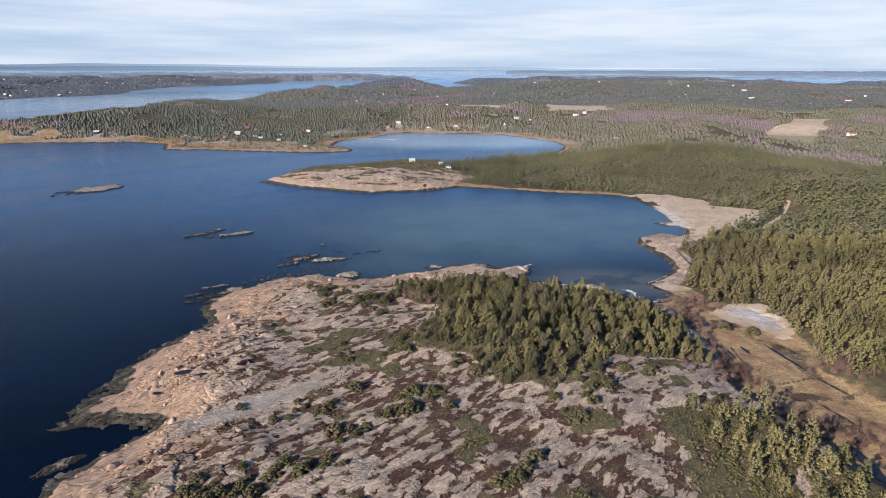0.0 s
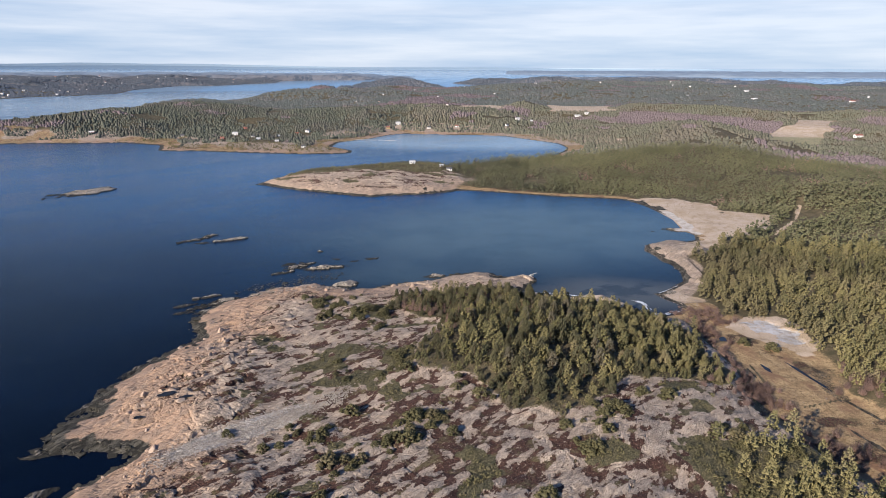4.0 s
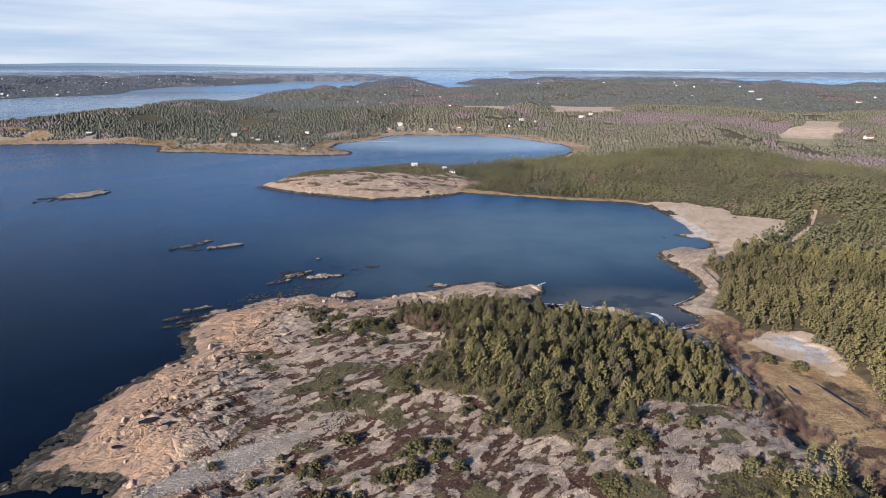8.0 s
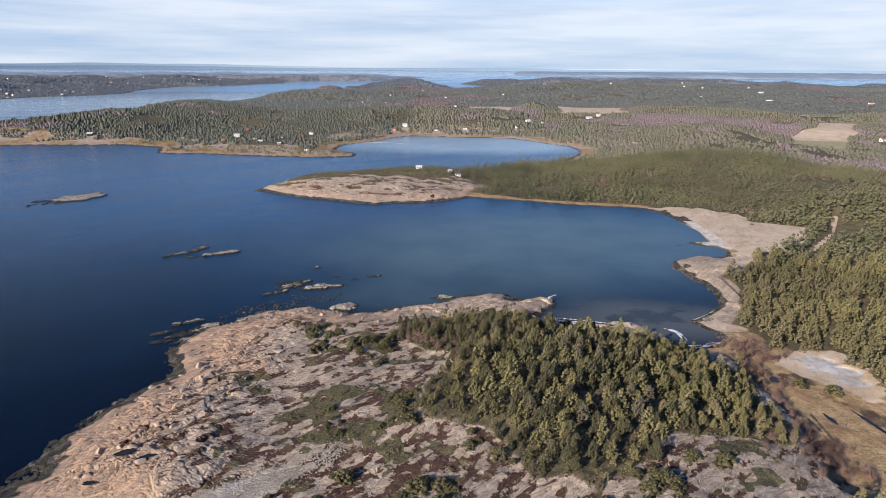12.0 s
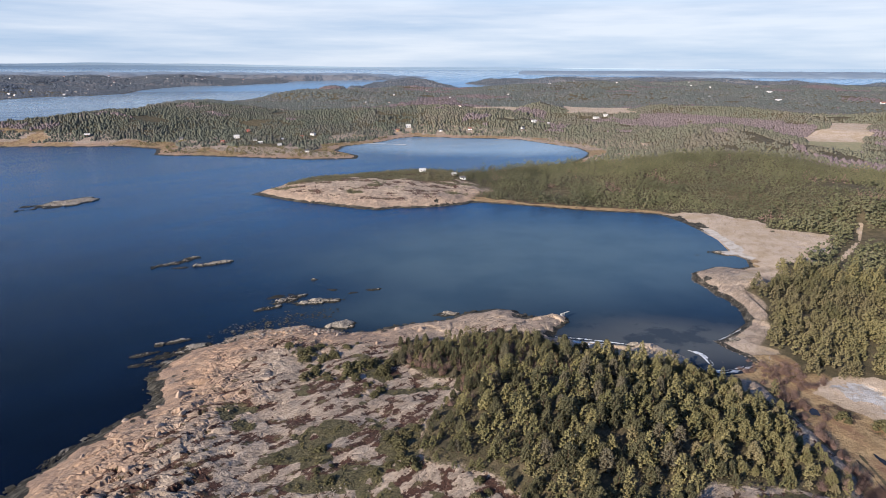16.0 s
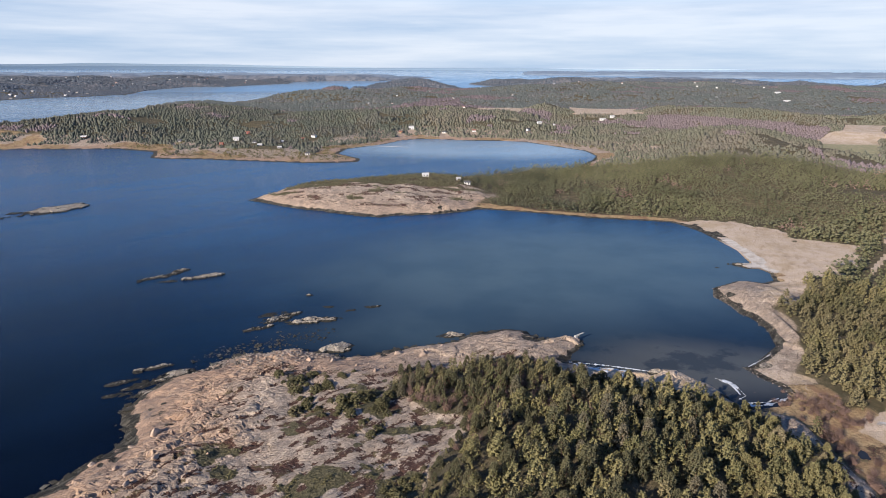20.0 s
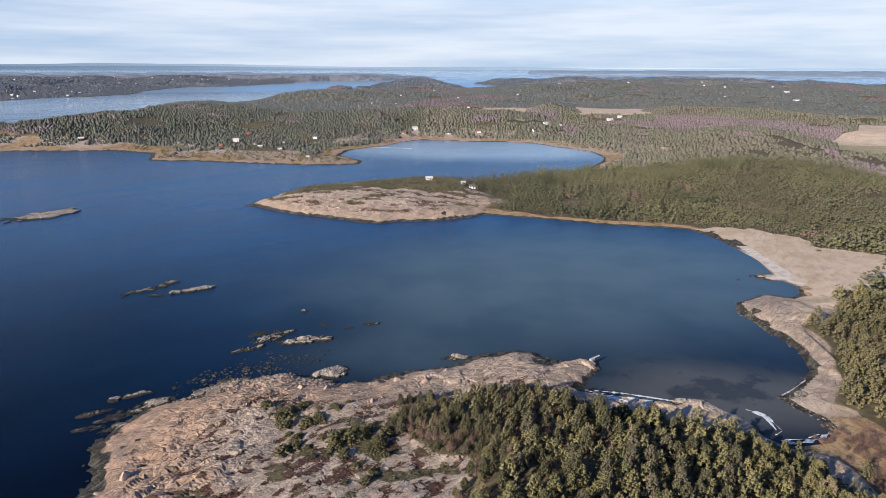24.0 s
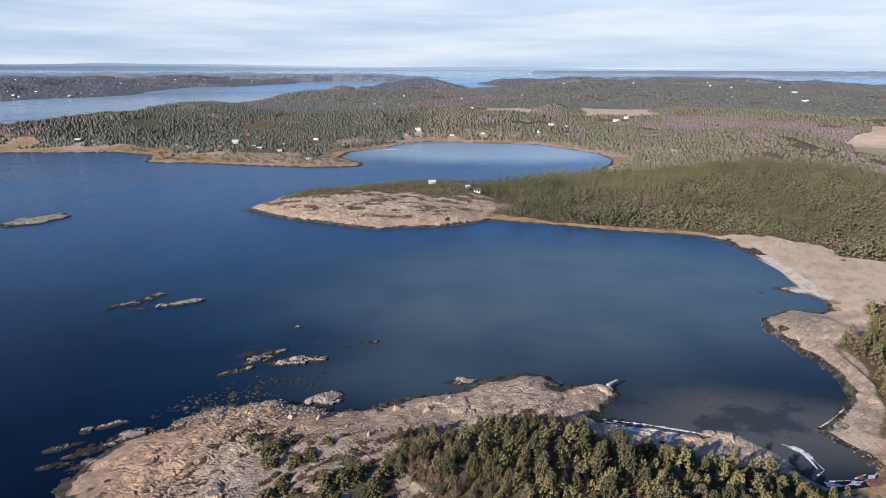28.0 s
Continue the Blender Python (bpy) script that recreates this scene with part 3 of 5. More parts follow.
    marsh = meadow * smooth(fbm(x, y, 13, 4, 54, 0.6) * 1.5 + 0.5 * bump_at(x, y, 138, 158, 22, 16) + 0.45 * bump_at(x, y, 130, 186, 14, 5) + 0.4 * bump_at(x, y, 137, 222, 5, 16, -12) - 0.05, 0.1, 0.5) * 0.7
    path = smooth(np.maximum.reduce([bump_at(x, y, 131, 196, 15, 0.9, 16), bump_at(x, y, 119, 216, 18, 0.8, 84), bump_at(x, y, 146, 200, 3, 12, 10) * 0.7]) + fbm(x, y, 3, 2, 82) * 0.5, 0.45, 0.7) * meadow
    cover = dict(rock=np.maximum(np.maximum(np.maximum(rocky, dry * shore), smooth(r, 700, 800) * (1 - smooth(inl, 60, 100)) * (1 - smooth(r, 1400, 1600))), scar * smooth(inl, 10, 20)) * (1 - meadow) * (1 - 0.75 * pines) * (1 - 0.9 * back), heath=heath * (1 - pines) * (1 - meadow) + (1 - rocky) * smooth(r, 380, 480) * (1 - smooth(r, 640, 720)) * (1 - sand) * smooth(fbm(x, y, 9, 3, 56), -0.1, 0.15) * 0.6 * (1 - smooth(inl, 12, 18)) + marsh, scrub=scrub, grass=dry * (1 - shore) * (1 - 0.9 * marsh) * (1 - 0.7 * path) * (1 - 0.9 * smooth(r, 700, 800) * (1 - smooth(inl, 60, 90)) * smooth(fbm(x, y, 30, 4, 61), -0.05, 0.1)), sand=np.maximum.reduce([sand, track, 0.85 * smooth(inside(x, y, FROZEN) + 5 + fbm(x, y, 7, 3, 85) * 9, -2, 2), tilled, dry * shore * smooth(fbm(x, y, 8, 3, 64), 0.0, 0.15), smooth(beach, 0.35, 0.6) * (1 - smooth(inl, 7, 12))]),
                 pale=np.maximum(0.85 * smooth(band, 0.3, 0.6), smooth(bump_at(x, y, 178, 455, 14, 48, 5) + fbm(x, y, 9, 3, 46) * 0.5, 0.3, 0.6) * (1 - smooth(inl + fbm(x, y, 10, 3, 47) * 6, 6, 11)) * smooth(inl, 0.5, 2)),
                 # distant sets how much painted haze goes into the far ground
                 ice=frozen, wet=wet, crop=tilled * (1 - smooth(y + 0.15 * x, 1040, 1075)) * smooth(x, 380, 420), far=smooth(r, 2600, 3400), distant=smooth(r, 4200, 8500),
                 pink=np.clip(1 - smooth(inl + fbm(x, y, 30, 3, 37) * 26, 12, 40), 0, 1) * (1 - smooth(x, -45, 0) * head * 0.75) * (1 - 0.55 * spit) * (1 - 0.8 * smooth(x, 100, 120)))
    # where woods grow
    open_ground = np.maximum.reduce([smooth(bump_at(x, y, 246, 431, 38, 4, 48) + bump_at(x, y, 279, 473, 34, 3.5, 57), 0.2, 0.5), meadow, sand, frozen, dry, wet, tilled])
    glade = smooth(fbm(x, y, 55, 4, 45), 0.24, 0.30)
    glade = np.maximum(glade, smooth(bump_at(x, y, -262, 878, 112, 48) + fbm(x, y, 30, 3, 83) * 0.9, 0.42, 0.7) * smooth(r, 700, 740))
    for hx, hy in HOMES:
        glade = np.maximum(glade, smooth(bump_at(x, y, hx * 0.985, hy - 15, 9, 19), 0.35, 0.6))
    wood = (1 - 0.85 * glade) * (1 - rocky) * smooth(inl, 8, 15) * (1 - smooth(open_ground, 0.3, 0.6))
    wood = np.maximum(wood, np.maximum.reduce([pines, back * 0.9, corner]))
    stunted = (1 - 0.62 * spit) * (1 - 0.25 * corner)
    return dict(h=h, sd=sd, cover=cover, wood=wood, pines=pines, rocky=rocky, head=head, r=r, meadow=meadow, sand=sand, beach=beach, spit=spit, stunted=stunted, inl=inl)


def bend(x, y, z):
    """Distance beyond 3 km is drawn in towards the eye's middle, on the same lines of sight."""
    dx, dy = x - EYE0[0], y - EYE0[1]
    r = np.hypot(dx, dy) + 1e-9
    rr = np.where(r > BEND, BEND + BEND_K * np.log(np.maximum(r, BEND) / BEND), r)
    k = rr / r
    return EYE0[0] + dx * k, EYE0[1] + dy * k, z * k + EYE_H * (1 - k)


def rings(azs, rs):
    a, r = np.meshgrid(azs, rs)
    return EYE0[0] + r * np.sin(a), EYE0[1] + r * np.cos(a)


def ring_faces(n_r, n_a):
    i = np.arange((n_r - 1) * n_a)
    j, k = i // n_a, i % n_a
    k2 = (k + 1) % n_a
    return np.stack([j * n_a + k, j * n_a + k2, (j + 1) * n_a + k2, (j + 1) * n_a + k], axis=1)[:, ::-1]


def mesh_from(name, co, faces, smooth_shade=True):
    me = bpy.data.meshes.new(name)
    n, k = len(faces), faces.shape[1]
    me.vertices.add(len(co))
    me.vertices.foreach_set("co", np.ascontiguousarray(co, dtype=np.float32).ravel())
    me.loops.add(n * k)
    me.loops.foreach_set("vertex_index", np.ascontiguousarray(faces, dtype=np.int32).ravel())
    me.polygons.add(n)
    me.polygons.foreach_set("loop_start", np.arange(0, n * k, k, dtype=np.int32))
    me.polygons.foreach_set("use_smooth", np.full(n, smooth_shade))
    me.update(calc_edges=True)
    return me


def point_attr(me, name, values):
    a = me.attributes.new(name, "FLOAT", "POINT")
    a.data.foreach_set("value", np.ascontiguousarray(values, dtype=np.float32).ravel())


def spread(*pieces):
    return np.concatenate([np.arange(a, b, s) for a, b, s in pieces])


# ---- ground ----
FAR_RINGS = np.geomspace(3040, 27000, 90)
az = np.radians(spread((-180, -84, 2.4), (-84, -62, 0.6), (-62, -40, 0.33), (-40, 40, 0.19), (40, 62, 0.33), (62, 84, 0.6), (84, 180, 2.4)))
rr = np.concatenate([np.array([0.02, 0.8]), np.arange(2, 65, 1.4), np.arange(66, 345, 0.66), np.geomspace(346, 760, 180), np.geomspace(766, 3000, 150), FAR_RINGS])
gx, gy = rings(az, rr)
G = land(gx.ravel(), gy.ravel())
bx, by, bz = bend(gx.ravel(), gy.ravel(), G["h"])
faces = ring_faces(len(rr), len(az))
faces = faces[(G["h"][faces] > -2.5).any(axis=1)]
used = np.unique(faces)
index = np.full(len(bx), -1)
index[used] = np.arange(len(used))
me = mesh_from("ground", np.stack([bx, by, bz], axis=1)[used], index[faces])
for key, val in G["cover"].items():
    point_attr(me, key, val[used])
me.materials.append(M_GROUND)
crag = (G["cover"]["rock"] * (1 - G["meadow"]) * (G["rocky"] > 0.5))[used] > 0.5
me.polygons.foreach_set("use_smooth", ~crag[index[faces]].any(axis=1))
ground = tagged(new("ground", me), "coast of bare granite, heath, dry grass and wooded hills", "ground", kind="structure")

# ---- sea ----
waz = np.radians(spread((-180, -84, 3), (-84, -40, 2.0), (-40, 40, 0.6), (40, 84, 2.0), (84, 180, 3)))
wr = np.concatenate([np.array([0.02, 15, 30, 60]), np.geomspace(70, 3000, 130), FAR_RINGS])
wx_, wy_ = rings(waz, wr)
W = land(wx_.ravel(), wy_.ravel())
px, py, pz = bend(wx_.ravel(), wy_.ravel(), np.zeros(wx_.size))
me = mesh_from("sea", np.stack([px, py, pz], axis=1), ring_faces(len(wr), len(waz)))
fx, fy = wx_.ravel(), wy_.ravel()
point_attr(me, "shoal", smooth(bump_at(fx, fy, 62, 425, 150, 105, 10) * 1.15 + 0.7 * bump_at(fx, fy, 40, 980, 230, 130) + 0.25 * bump_at(fx, fy, -25, 330, 40, 22) + fbm(fx, fy, 90, 3, 50) * 0.22, 0.1, 1.05))
point_attr(me, "sandy", smooth(bump_at(fx, fy, 90, 300, 50, 28, 8) + fbm(fx, fy, 25, 3, 51) * 0.4, 0.2, 0.85))
# masks for the painted sky reflection: offshore, then the cove and far water
point_attr(me, "offshore_sheen", smooth(fy + fbm(fx, fy, 80, 3, 65) * 60, 240, 640))
point_attr(me, "sky_sheen", np.maximum(smooth(bump_at(fx, fy, 40, 975, 230, 130), 0.25, 0.8), 0.85 * smooth(W["r"], 1300, 2200)) * 0.95)
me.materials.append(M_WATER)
sea = tagged(new("sea", me), "calm dark blue sea with light wind streaks", "water", kind="structure")


# ---- hills on the horizon ----
def horizon_hills(r, base, rise, seed, label, mat):
    a = np.radians(np.linspace(-75, 75, 500))
    deg = np.degrees(a)
    top = base + rise(deg) * (0.55 + 0.9 * (fbm(deg, deg * 0 + seed, 7, 5, seed) + 0.5))
    x, y = EYE0[0] + r * np.sin(a), EYE0[1] + r * np.cos(a)
    co = np.concatenate([np.stack([x, y, np.full(a.size, 40.0)], axis=1), np.stack([x * 0.9985, y * 0.9985, (top + 40) / 2], axis=1), np.stack([x, y, top], axis=1)])
    i = np.arange(499)
    f = np.concatenate([np.stack([i, i + 1, i + 501, i + 500], axis=1), np.stack([i + 500, i + 501, i + 1001, i + 1000], axis=1)])[:, ::-1]
    ob = new("backdrop", mesh_from("backdrop", co, f))
    ob.data.materials.append(mat)
    return tagged(ob, label, "hills", kind="structure")


# the hills' base colours carry the haze of distance
M_HILL = plain_material("haze_blue_hills", (0.18, 0.255, 0.345), (0.20, 0.27, 0.355), 0.004, 1.0, 0.0, 0.0)
M_HILL2 = plain_material("haze_pale_hills", (0.30, 0.40, 0.50), (0.315, 0.415, 0.51), 0.004, 1.0, 0.0, 0.0)
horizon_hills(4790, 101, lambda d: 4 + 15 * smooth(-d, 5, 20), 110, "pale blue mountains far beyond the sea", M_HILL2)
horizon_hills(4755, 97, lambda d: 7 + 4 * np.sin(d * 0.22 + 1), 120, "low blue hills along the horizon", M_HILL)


# ---- woods ----
def blob(rng, rx, rz, rough=0.45, sides=4):
    """An uneven clump of needles with a few sides."""
    if sides == 3:
        v = np.array([(1, 0, 0), (-0.5, 0.87, 0), (-0.5, -0.87, 0), (0, 0, 1.1), (0, 0, -0.7)], float)
        v = v * (1 + (rng.random((5, 1)) - 0.5) * 2 * rough) * (rx, rx, rz)
        return v, np.array([(0, 1, 3), (1, 2, 3), (2, 0, 3), (1, 0, 4), (2, 1, 4), (0, 2, 4)])
    v = np.array([(1, 0, 0), (0, 1, 0), (-1, 0, 0), (0, -1, 0), (0, 0, 1), (0, 0, -0.7)], float)
    v = v * (1 + (rng.random((6, 1)) - 0.5) * 2 * rough)
    a = rng.random() * 6.28
    c, s = math.cos(a), math.sin(a)
    v = np.stack([(v[:, 0] * c - v[:, 1] * s) * rx, (v[:, 0] * s + v[:, 1] * c) * rx, v[:, 2] * rz], axis=1)
    f = np.array([(0, 1, 4), (1, 2, 4), (2, 3, 4), (3, 0, 4), (1, 0, 5), (2, 1, 5), (3, 2, 5), (0, 3, 5)])
    return v, f


def pad_crown(rng, pads, blades, height, width, low=0.22, blade=0.5, slope=0.0, pad=0.17):
    """A coastal pine's crown: needle pads on the ends of the limbs, each a flat dome of twigs with a dark core."""
    pieces = []
    for i in range(pads):
        t = (i + 0.3 + 0.5 * rng.random()) / pads
        reach = width * 0.5 * math.sqrt(max(0.05, 1 - (1.25 * t - 0.30) ** 2)) * (1 - 0.45 * t)
        a = i * 2.4 + 0.8 * rng.random()
        d = reach * (0.55 + 0.45 * rng.random())
        pr = width * (pad - 0.35 * pad * t) * (0.65 + 0.7 * rng.random())
        at = np.array((d * math.cos(a) + slope * t, d * math.sin(a), height * (low + (1 - low) * t) - 0.5 * pr))
        v, f = blob(rng, pr * 0.97, pr * 0.72, 0.3)
        pieces.append((v + at, f))
        vs = []
        for k in range(blades):
            b, up = rng.random() * 6.2832, rng.random() ** 0.8
            out = np.array((math.cos(b) * math.sqrt(1 - up * up), math.sin(b) * math.sqrt(1 - up * up), up * 0.85))
            foot = at + out * (pr * 0.72, pr * 0.72, pr * 0.62)
            side = np.array((-math.sin(b), math.cos(b), (rng.random() - 0.5) * 0.8)) * pr * 0.16 * (blade / 0.5)
            vs += [foot - side, foot + side, foot + (out * 0.8 + (0, 0, 0.5)) * pr * blade * (0.7 + 0.6 * rng.random())]
        if vs:
            pieces.append((np.array(vs), np.arange(3 * blades).reshape(-1, 3)))
    return joined(pieces)


def dome(rng, width, height, sides=5):
    """A rounded crown seen from far off: a rim, a shoulder and a top, all uneven."""
    a = np.arange(sides) * 6.2832 / sides + rng.random()
    j = lambda: 0.75 + 0.5 * rng.random(sides)
    r0, r1 = width * 0.5 * j(), width * 0.36 * j()
    v = np.concatenate([np.stack([r0 * np.cos(a), r0 * np.sin(a), np.full(sides, 0.05 * height)], axis=1),
                        np.stack([r1 * np.cos(a), r1 * np.sin(a), height * 0.62 * j()], axis=1),
                        np.array([[0.1 * width * (rng.random() - 0.5), 0.1 * width * (rng.random() - 0.5), height]])])
    f = []
    for k in range(sides):
        n = (k + 1) % sides
        f += [(k, n, sides + n), (k, sides + n, sides + k), (sides + k, sides + n, 2 * sides)]
    return v, np.array(f)


def peak(rng, width, height):
    """A low clump of trees some kilometres off."""
    a = np.arange(4) * 1.5708 + rng.random()
    r = width * 0.5 * (0.7 + 0.6 * rng.random(4))
    v = np.concatenate([np.stack([r * np.cos(a), r * np.sin(a), np.zeros(4)], axis=1), np.array([[0, 0, height]])])
    return v, np.array([(0, 1, 4), (1, 2, 4), (2, 3, 4), (3, 0, 4)])


def joined(pieces):
    vs, fs, k = [], [], 0
    for v, f in pieces:
        vs.append(v)
        fs.append(f + k)
        k += len(v)
    return np.concatenate(vs), np.concatenate(fs)


def plant(name, templates, xs, ys, zs, sizes, rng, mat, label, category):
    """All the trees of a stand as one mesh."""
    vs, fs, tones, k = [], [], [], 0
    pick = rng.integers(0, len(templates), len(xs))
    turn = rng.random(len(xs)) * 6.2832
    for t, (tv, tf) in enumerate(templates):
        m = np.nonzero(pick == t)[0]
        if not len(m):
            continue
        c, s = np.cos(turn[m])[:, None], np.sin(turn[m])[:, None]
        sc = sizes[m][:, None]
        x = (tv[None, :, 0] * c - tv[None, :, 1] * s) * sc + xs[m][:, None]
        y = (tv[None, :, 0] * s + tv[None, :, 1] * c) * sc + ys[m][:, None]
        z = tv[None, :, 2] * sc * (0.85 + 0.3 * rng.random((len(m), 1))) + zs[m][:, None]
        vs.append(np.stack([x, y, z], axis=2).reshape(-1, 3))
        fs.append((tf[None] + (np.arange(len(m)) * len(tv))[:, None, None] + k).reshape(-1, 3))
        tones.append(np.repeat(rng.random(len(m)), len(tv)))
        k += len(m) * len(tv)
    v = np.concatenate(vs)
    v = np.stack(bend(v[:, 0], v[:, 1], v[:, 2]), axis=1)
    me = mesh_from(name, v, np.concatenate(fs))
    point_attr(me, "tone", np.concatenate(tones))
    me.materials.append(mat)
    return tagged(new(name, me), label, category, kind="stuff")


def scatter(rng, step, r0, r1, half=40.0, keep="wood", lim=0.5):
    """Jittered places on the land within a wedge of the view."""
    w = r1 * math.sin(radians(half))
    x, y = np.meshgrid(np.arange(-w, w, step), np.arange(EYE0[1], EYE0[1] + r1, step))
    x, y = x.ravel() + (rng.random(x.size) - 0.5) * step * 0.95, y.ravel() + (rng.random(x.size) - 0.5) * step * 0.95
    d = np.hypot(x - EYE0[0], y - EYE0[1])
    m = (d > r0) & (d < r1) & (np.abs(np.arctan2(x - EYE0[0], y - EYE0[1])) < radians(half))
    x, y = x[m], y[m]
    L = land(x, y)
    ok = (L[keep] > lim) & (L["sd"] > 2)
    return x[ok], y[ok], {k: v[ok] for k, v in L.items() if k != "cover"}


rng = np.random.default_rng(5)
bay_pines = [pad_crown(rng, 5, 5, 4.4 + 0.6 * i, 4.7 + 0.4 * (i % 3), 0.10, 0.7, 0.6, 0.20) for i in range(6)]
near_pines = [pad_crown(rng, 25, 9, 5.4 + 0.8 * i, 4.9 + 0.4 * (i % 3), 0.12, 0.9, 0.0, 0.145) for i in range(6)]
cape_pines = [dome(rng, 3.2 + 0.22 * i, 2.5 + 0.28 * i, 5) for i in range(8)]
far_pines = [dome(rng, 3.7 + 0.25 * i, 2.7 + 0.30 * i, 4) for i in range(8)]
far_clumps = [peak(rng, 9.5 + i, 2.6 + 0.4 * i) for i in range(8)]


def wood_sizes(L, n):
    return (0.62 + 0.7 * rng.random(n)) * L["stunted"]


def stand_height(x, y):
    """Taller and lower stands, and gaps between them."""
    return 1.0 + 0.6 * fbm(x, y, 60, 3, 72) + 0.7 * fbm(x, y, 14, 2, 79)


x, y, L = scatter(rng, 5.5, 80, 390, 64)
m = L["pines"] < 0.4
plant("pine_wood", near_pines, x[m], y[m], L["h"][m] - 0.5, wood_sizes(L, len(x))[m], rng, M_WOOD, "dense pine wood beside the meadow, olive green in low sun", "woods")
x, y, L = scatter(rng, 3.8, 390, 740, 43)
bare = (fbm(x, y, 24, 4, 78) > 0.34) & (L["spit"] < 0.3)
plant("bay_thicket", bay_pines, x[bare], y[bare], L["h"][bare] - 0.6, 0.75 * wood_sizes(L, len(x))[bare], rng, M_BARE, "grey-brown leafless trees among the bay's pines", "woods")
x, y, L = x[~bare], y[~bare], {k: v[~bare] for k, v in L.items()}
dark = x + fbm(x, y, 70, 3, 81) * 160 < 95
plant("spit_wood", bay_pines, x[dark], y[dark], L["h"][dark] - 0.6, (wood_sizes(L, len(x)) * stand_height(x, y))[dark], rng, M_SPIT, "dark green pine wood at the foot of the spit", "woods")
x, y, L = x[~dark], y[~dark], {k: v[~dark] for k, v in L.items()}
plant("bay_wood", bay_pines, x, y, L["h"] - 0.6, wood_sizes(L, len(x)) * stand_height(x, y), rng, M_BAY, "low wind-bent pine wood behind the sandy bay", "woods")
x, y, L = scatter(rng, 4.1, 740, 1500, 39)
b = inside(x, y, BIRCHES) > 0
m = b | (fbm(x, y * 0.6, 60, 4, 70) > 0.25 + 0.06 * (x < -40))
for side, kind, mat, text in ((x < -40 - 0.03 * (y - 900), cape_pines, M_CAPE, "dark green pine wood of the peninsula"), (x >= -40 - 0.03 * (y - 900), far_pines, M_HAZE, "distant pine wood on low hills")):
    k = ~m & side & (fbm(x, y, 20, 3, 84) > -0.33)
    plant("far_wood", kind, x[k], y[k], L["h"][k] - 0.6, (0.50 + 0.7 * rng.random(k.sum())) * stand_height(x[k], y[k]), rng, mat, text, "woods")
plant("bare_wood", far_pines, x[m], y[m], L["h"][m] - 0.8, 0.75 + 0.5 * rng.random(m.sum()), rng, M_BIRCH, "leafless purple-brown birch wood", "woods")
x, y, L = scatter(rng, 9.5, 1500, 3300, 38)
m = fbm(x, y, 200, 3, 71) > 0.20
w = x < -700 - 0.1 * (y - 1500)
plant("strait_wood", far_clumps, x[w], y[w], L["h"][w] - 0.8, 0.7 + 0.6 * rng.random(w.sum()), rng, M_FAR_HAZE, "hazy blue-grey woods beyond the strait", "woods")
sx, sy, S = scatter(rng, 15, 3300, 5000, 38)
plant("farthest_wood", far_clumps, sx, sy, S["h"] - 1.0, 1.0 + 0.7 * rng.random(len(sx)), rng, M_FAR_HAZE, "blue-grey woods of the farthest shores", "woods")
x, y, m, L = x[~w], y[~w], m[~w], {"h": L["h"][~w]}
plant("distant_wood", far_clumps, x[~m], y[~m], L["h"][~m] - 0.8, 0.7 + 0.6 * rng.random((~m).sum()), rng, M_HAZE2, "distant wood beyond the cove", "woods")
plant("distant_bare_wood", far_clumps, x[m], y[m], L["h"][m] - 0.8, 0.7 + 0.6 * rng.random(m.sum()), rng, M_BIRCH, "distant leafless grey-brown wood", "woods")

# ---- helpers for things ----
def part(name, bm_or_mesh, material, parent=None, label="", m=None):
    """Links a bmesh or a mesh as one object under a thing."""
    if isinstance(bm_or_mesh, bmesh.types.BMesh):
        me = bpy.data.meshes.new(name)
        bm_or_mesh.to_mesh(me)
        bm_or_mesh.free()
    else:
        me = bm_or_mesh
    if material and not me.materials:
        me.materials.append(material)
    ob = new(name, me)
    ob.parent = parent
    if m is not None:
        ob.matrix_basis = m
    if label:
        ob["label"] = label
    return ob


def box(sx, sy, sz, at=(0, 0, 0), bevel=0.0):
    bm = bmesh.new()
    bmesh.ops.create_cube(bm, size=1.0, matrix=Matrix.Translation(at) @ Matrix.Diagonal((sx, sy, sz, 1)))
    if bevel:
        bmesh.ops.bevel(bm, geom=bm.edges[:], offset=bevel, segments=1, affect="EDGES")
    return bm


def height_at(x, y):
    return float(land(np.array([float(x)]), np.array([float(y)]))["h"][0])


def tube(points, radii, sides=6):
    """Vertices and triangles of a bent, tapered branch."""
    vs, fs = [], []
    for (p, r) in zip(points, radii):
        for k in range(sides):
            a = 6.2832 * k / sides
            vs.append((p[0] + r * math.cos(a), p[1] + r * math.sin(a), p[2]))
    for i in range(len(points) - 1):
        for k in range(sides):
            a, b = i * sides + k, i * sides + (k + 1) % sides
            fs += [(a, b, b + sides), (a, b + sides, a + sides)]
    return np.array(vs), np.array(fs)


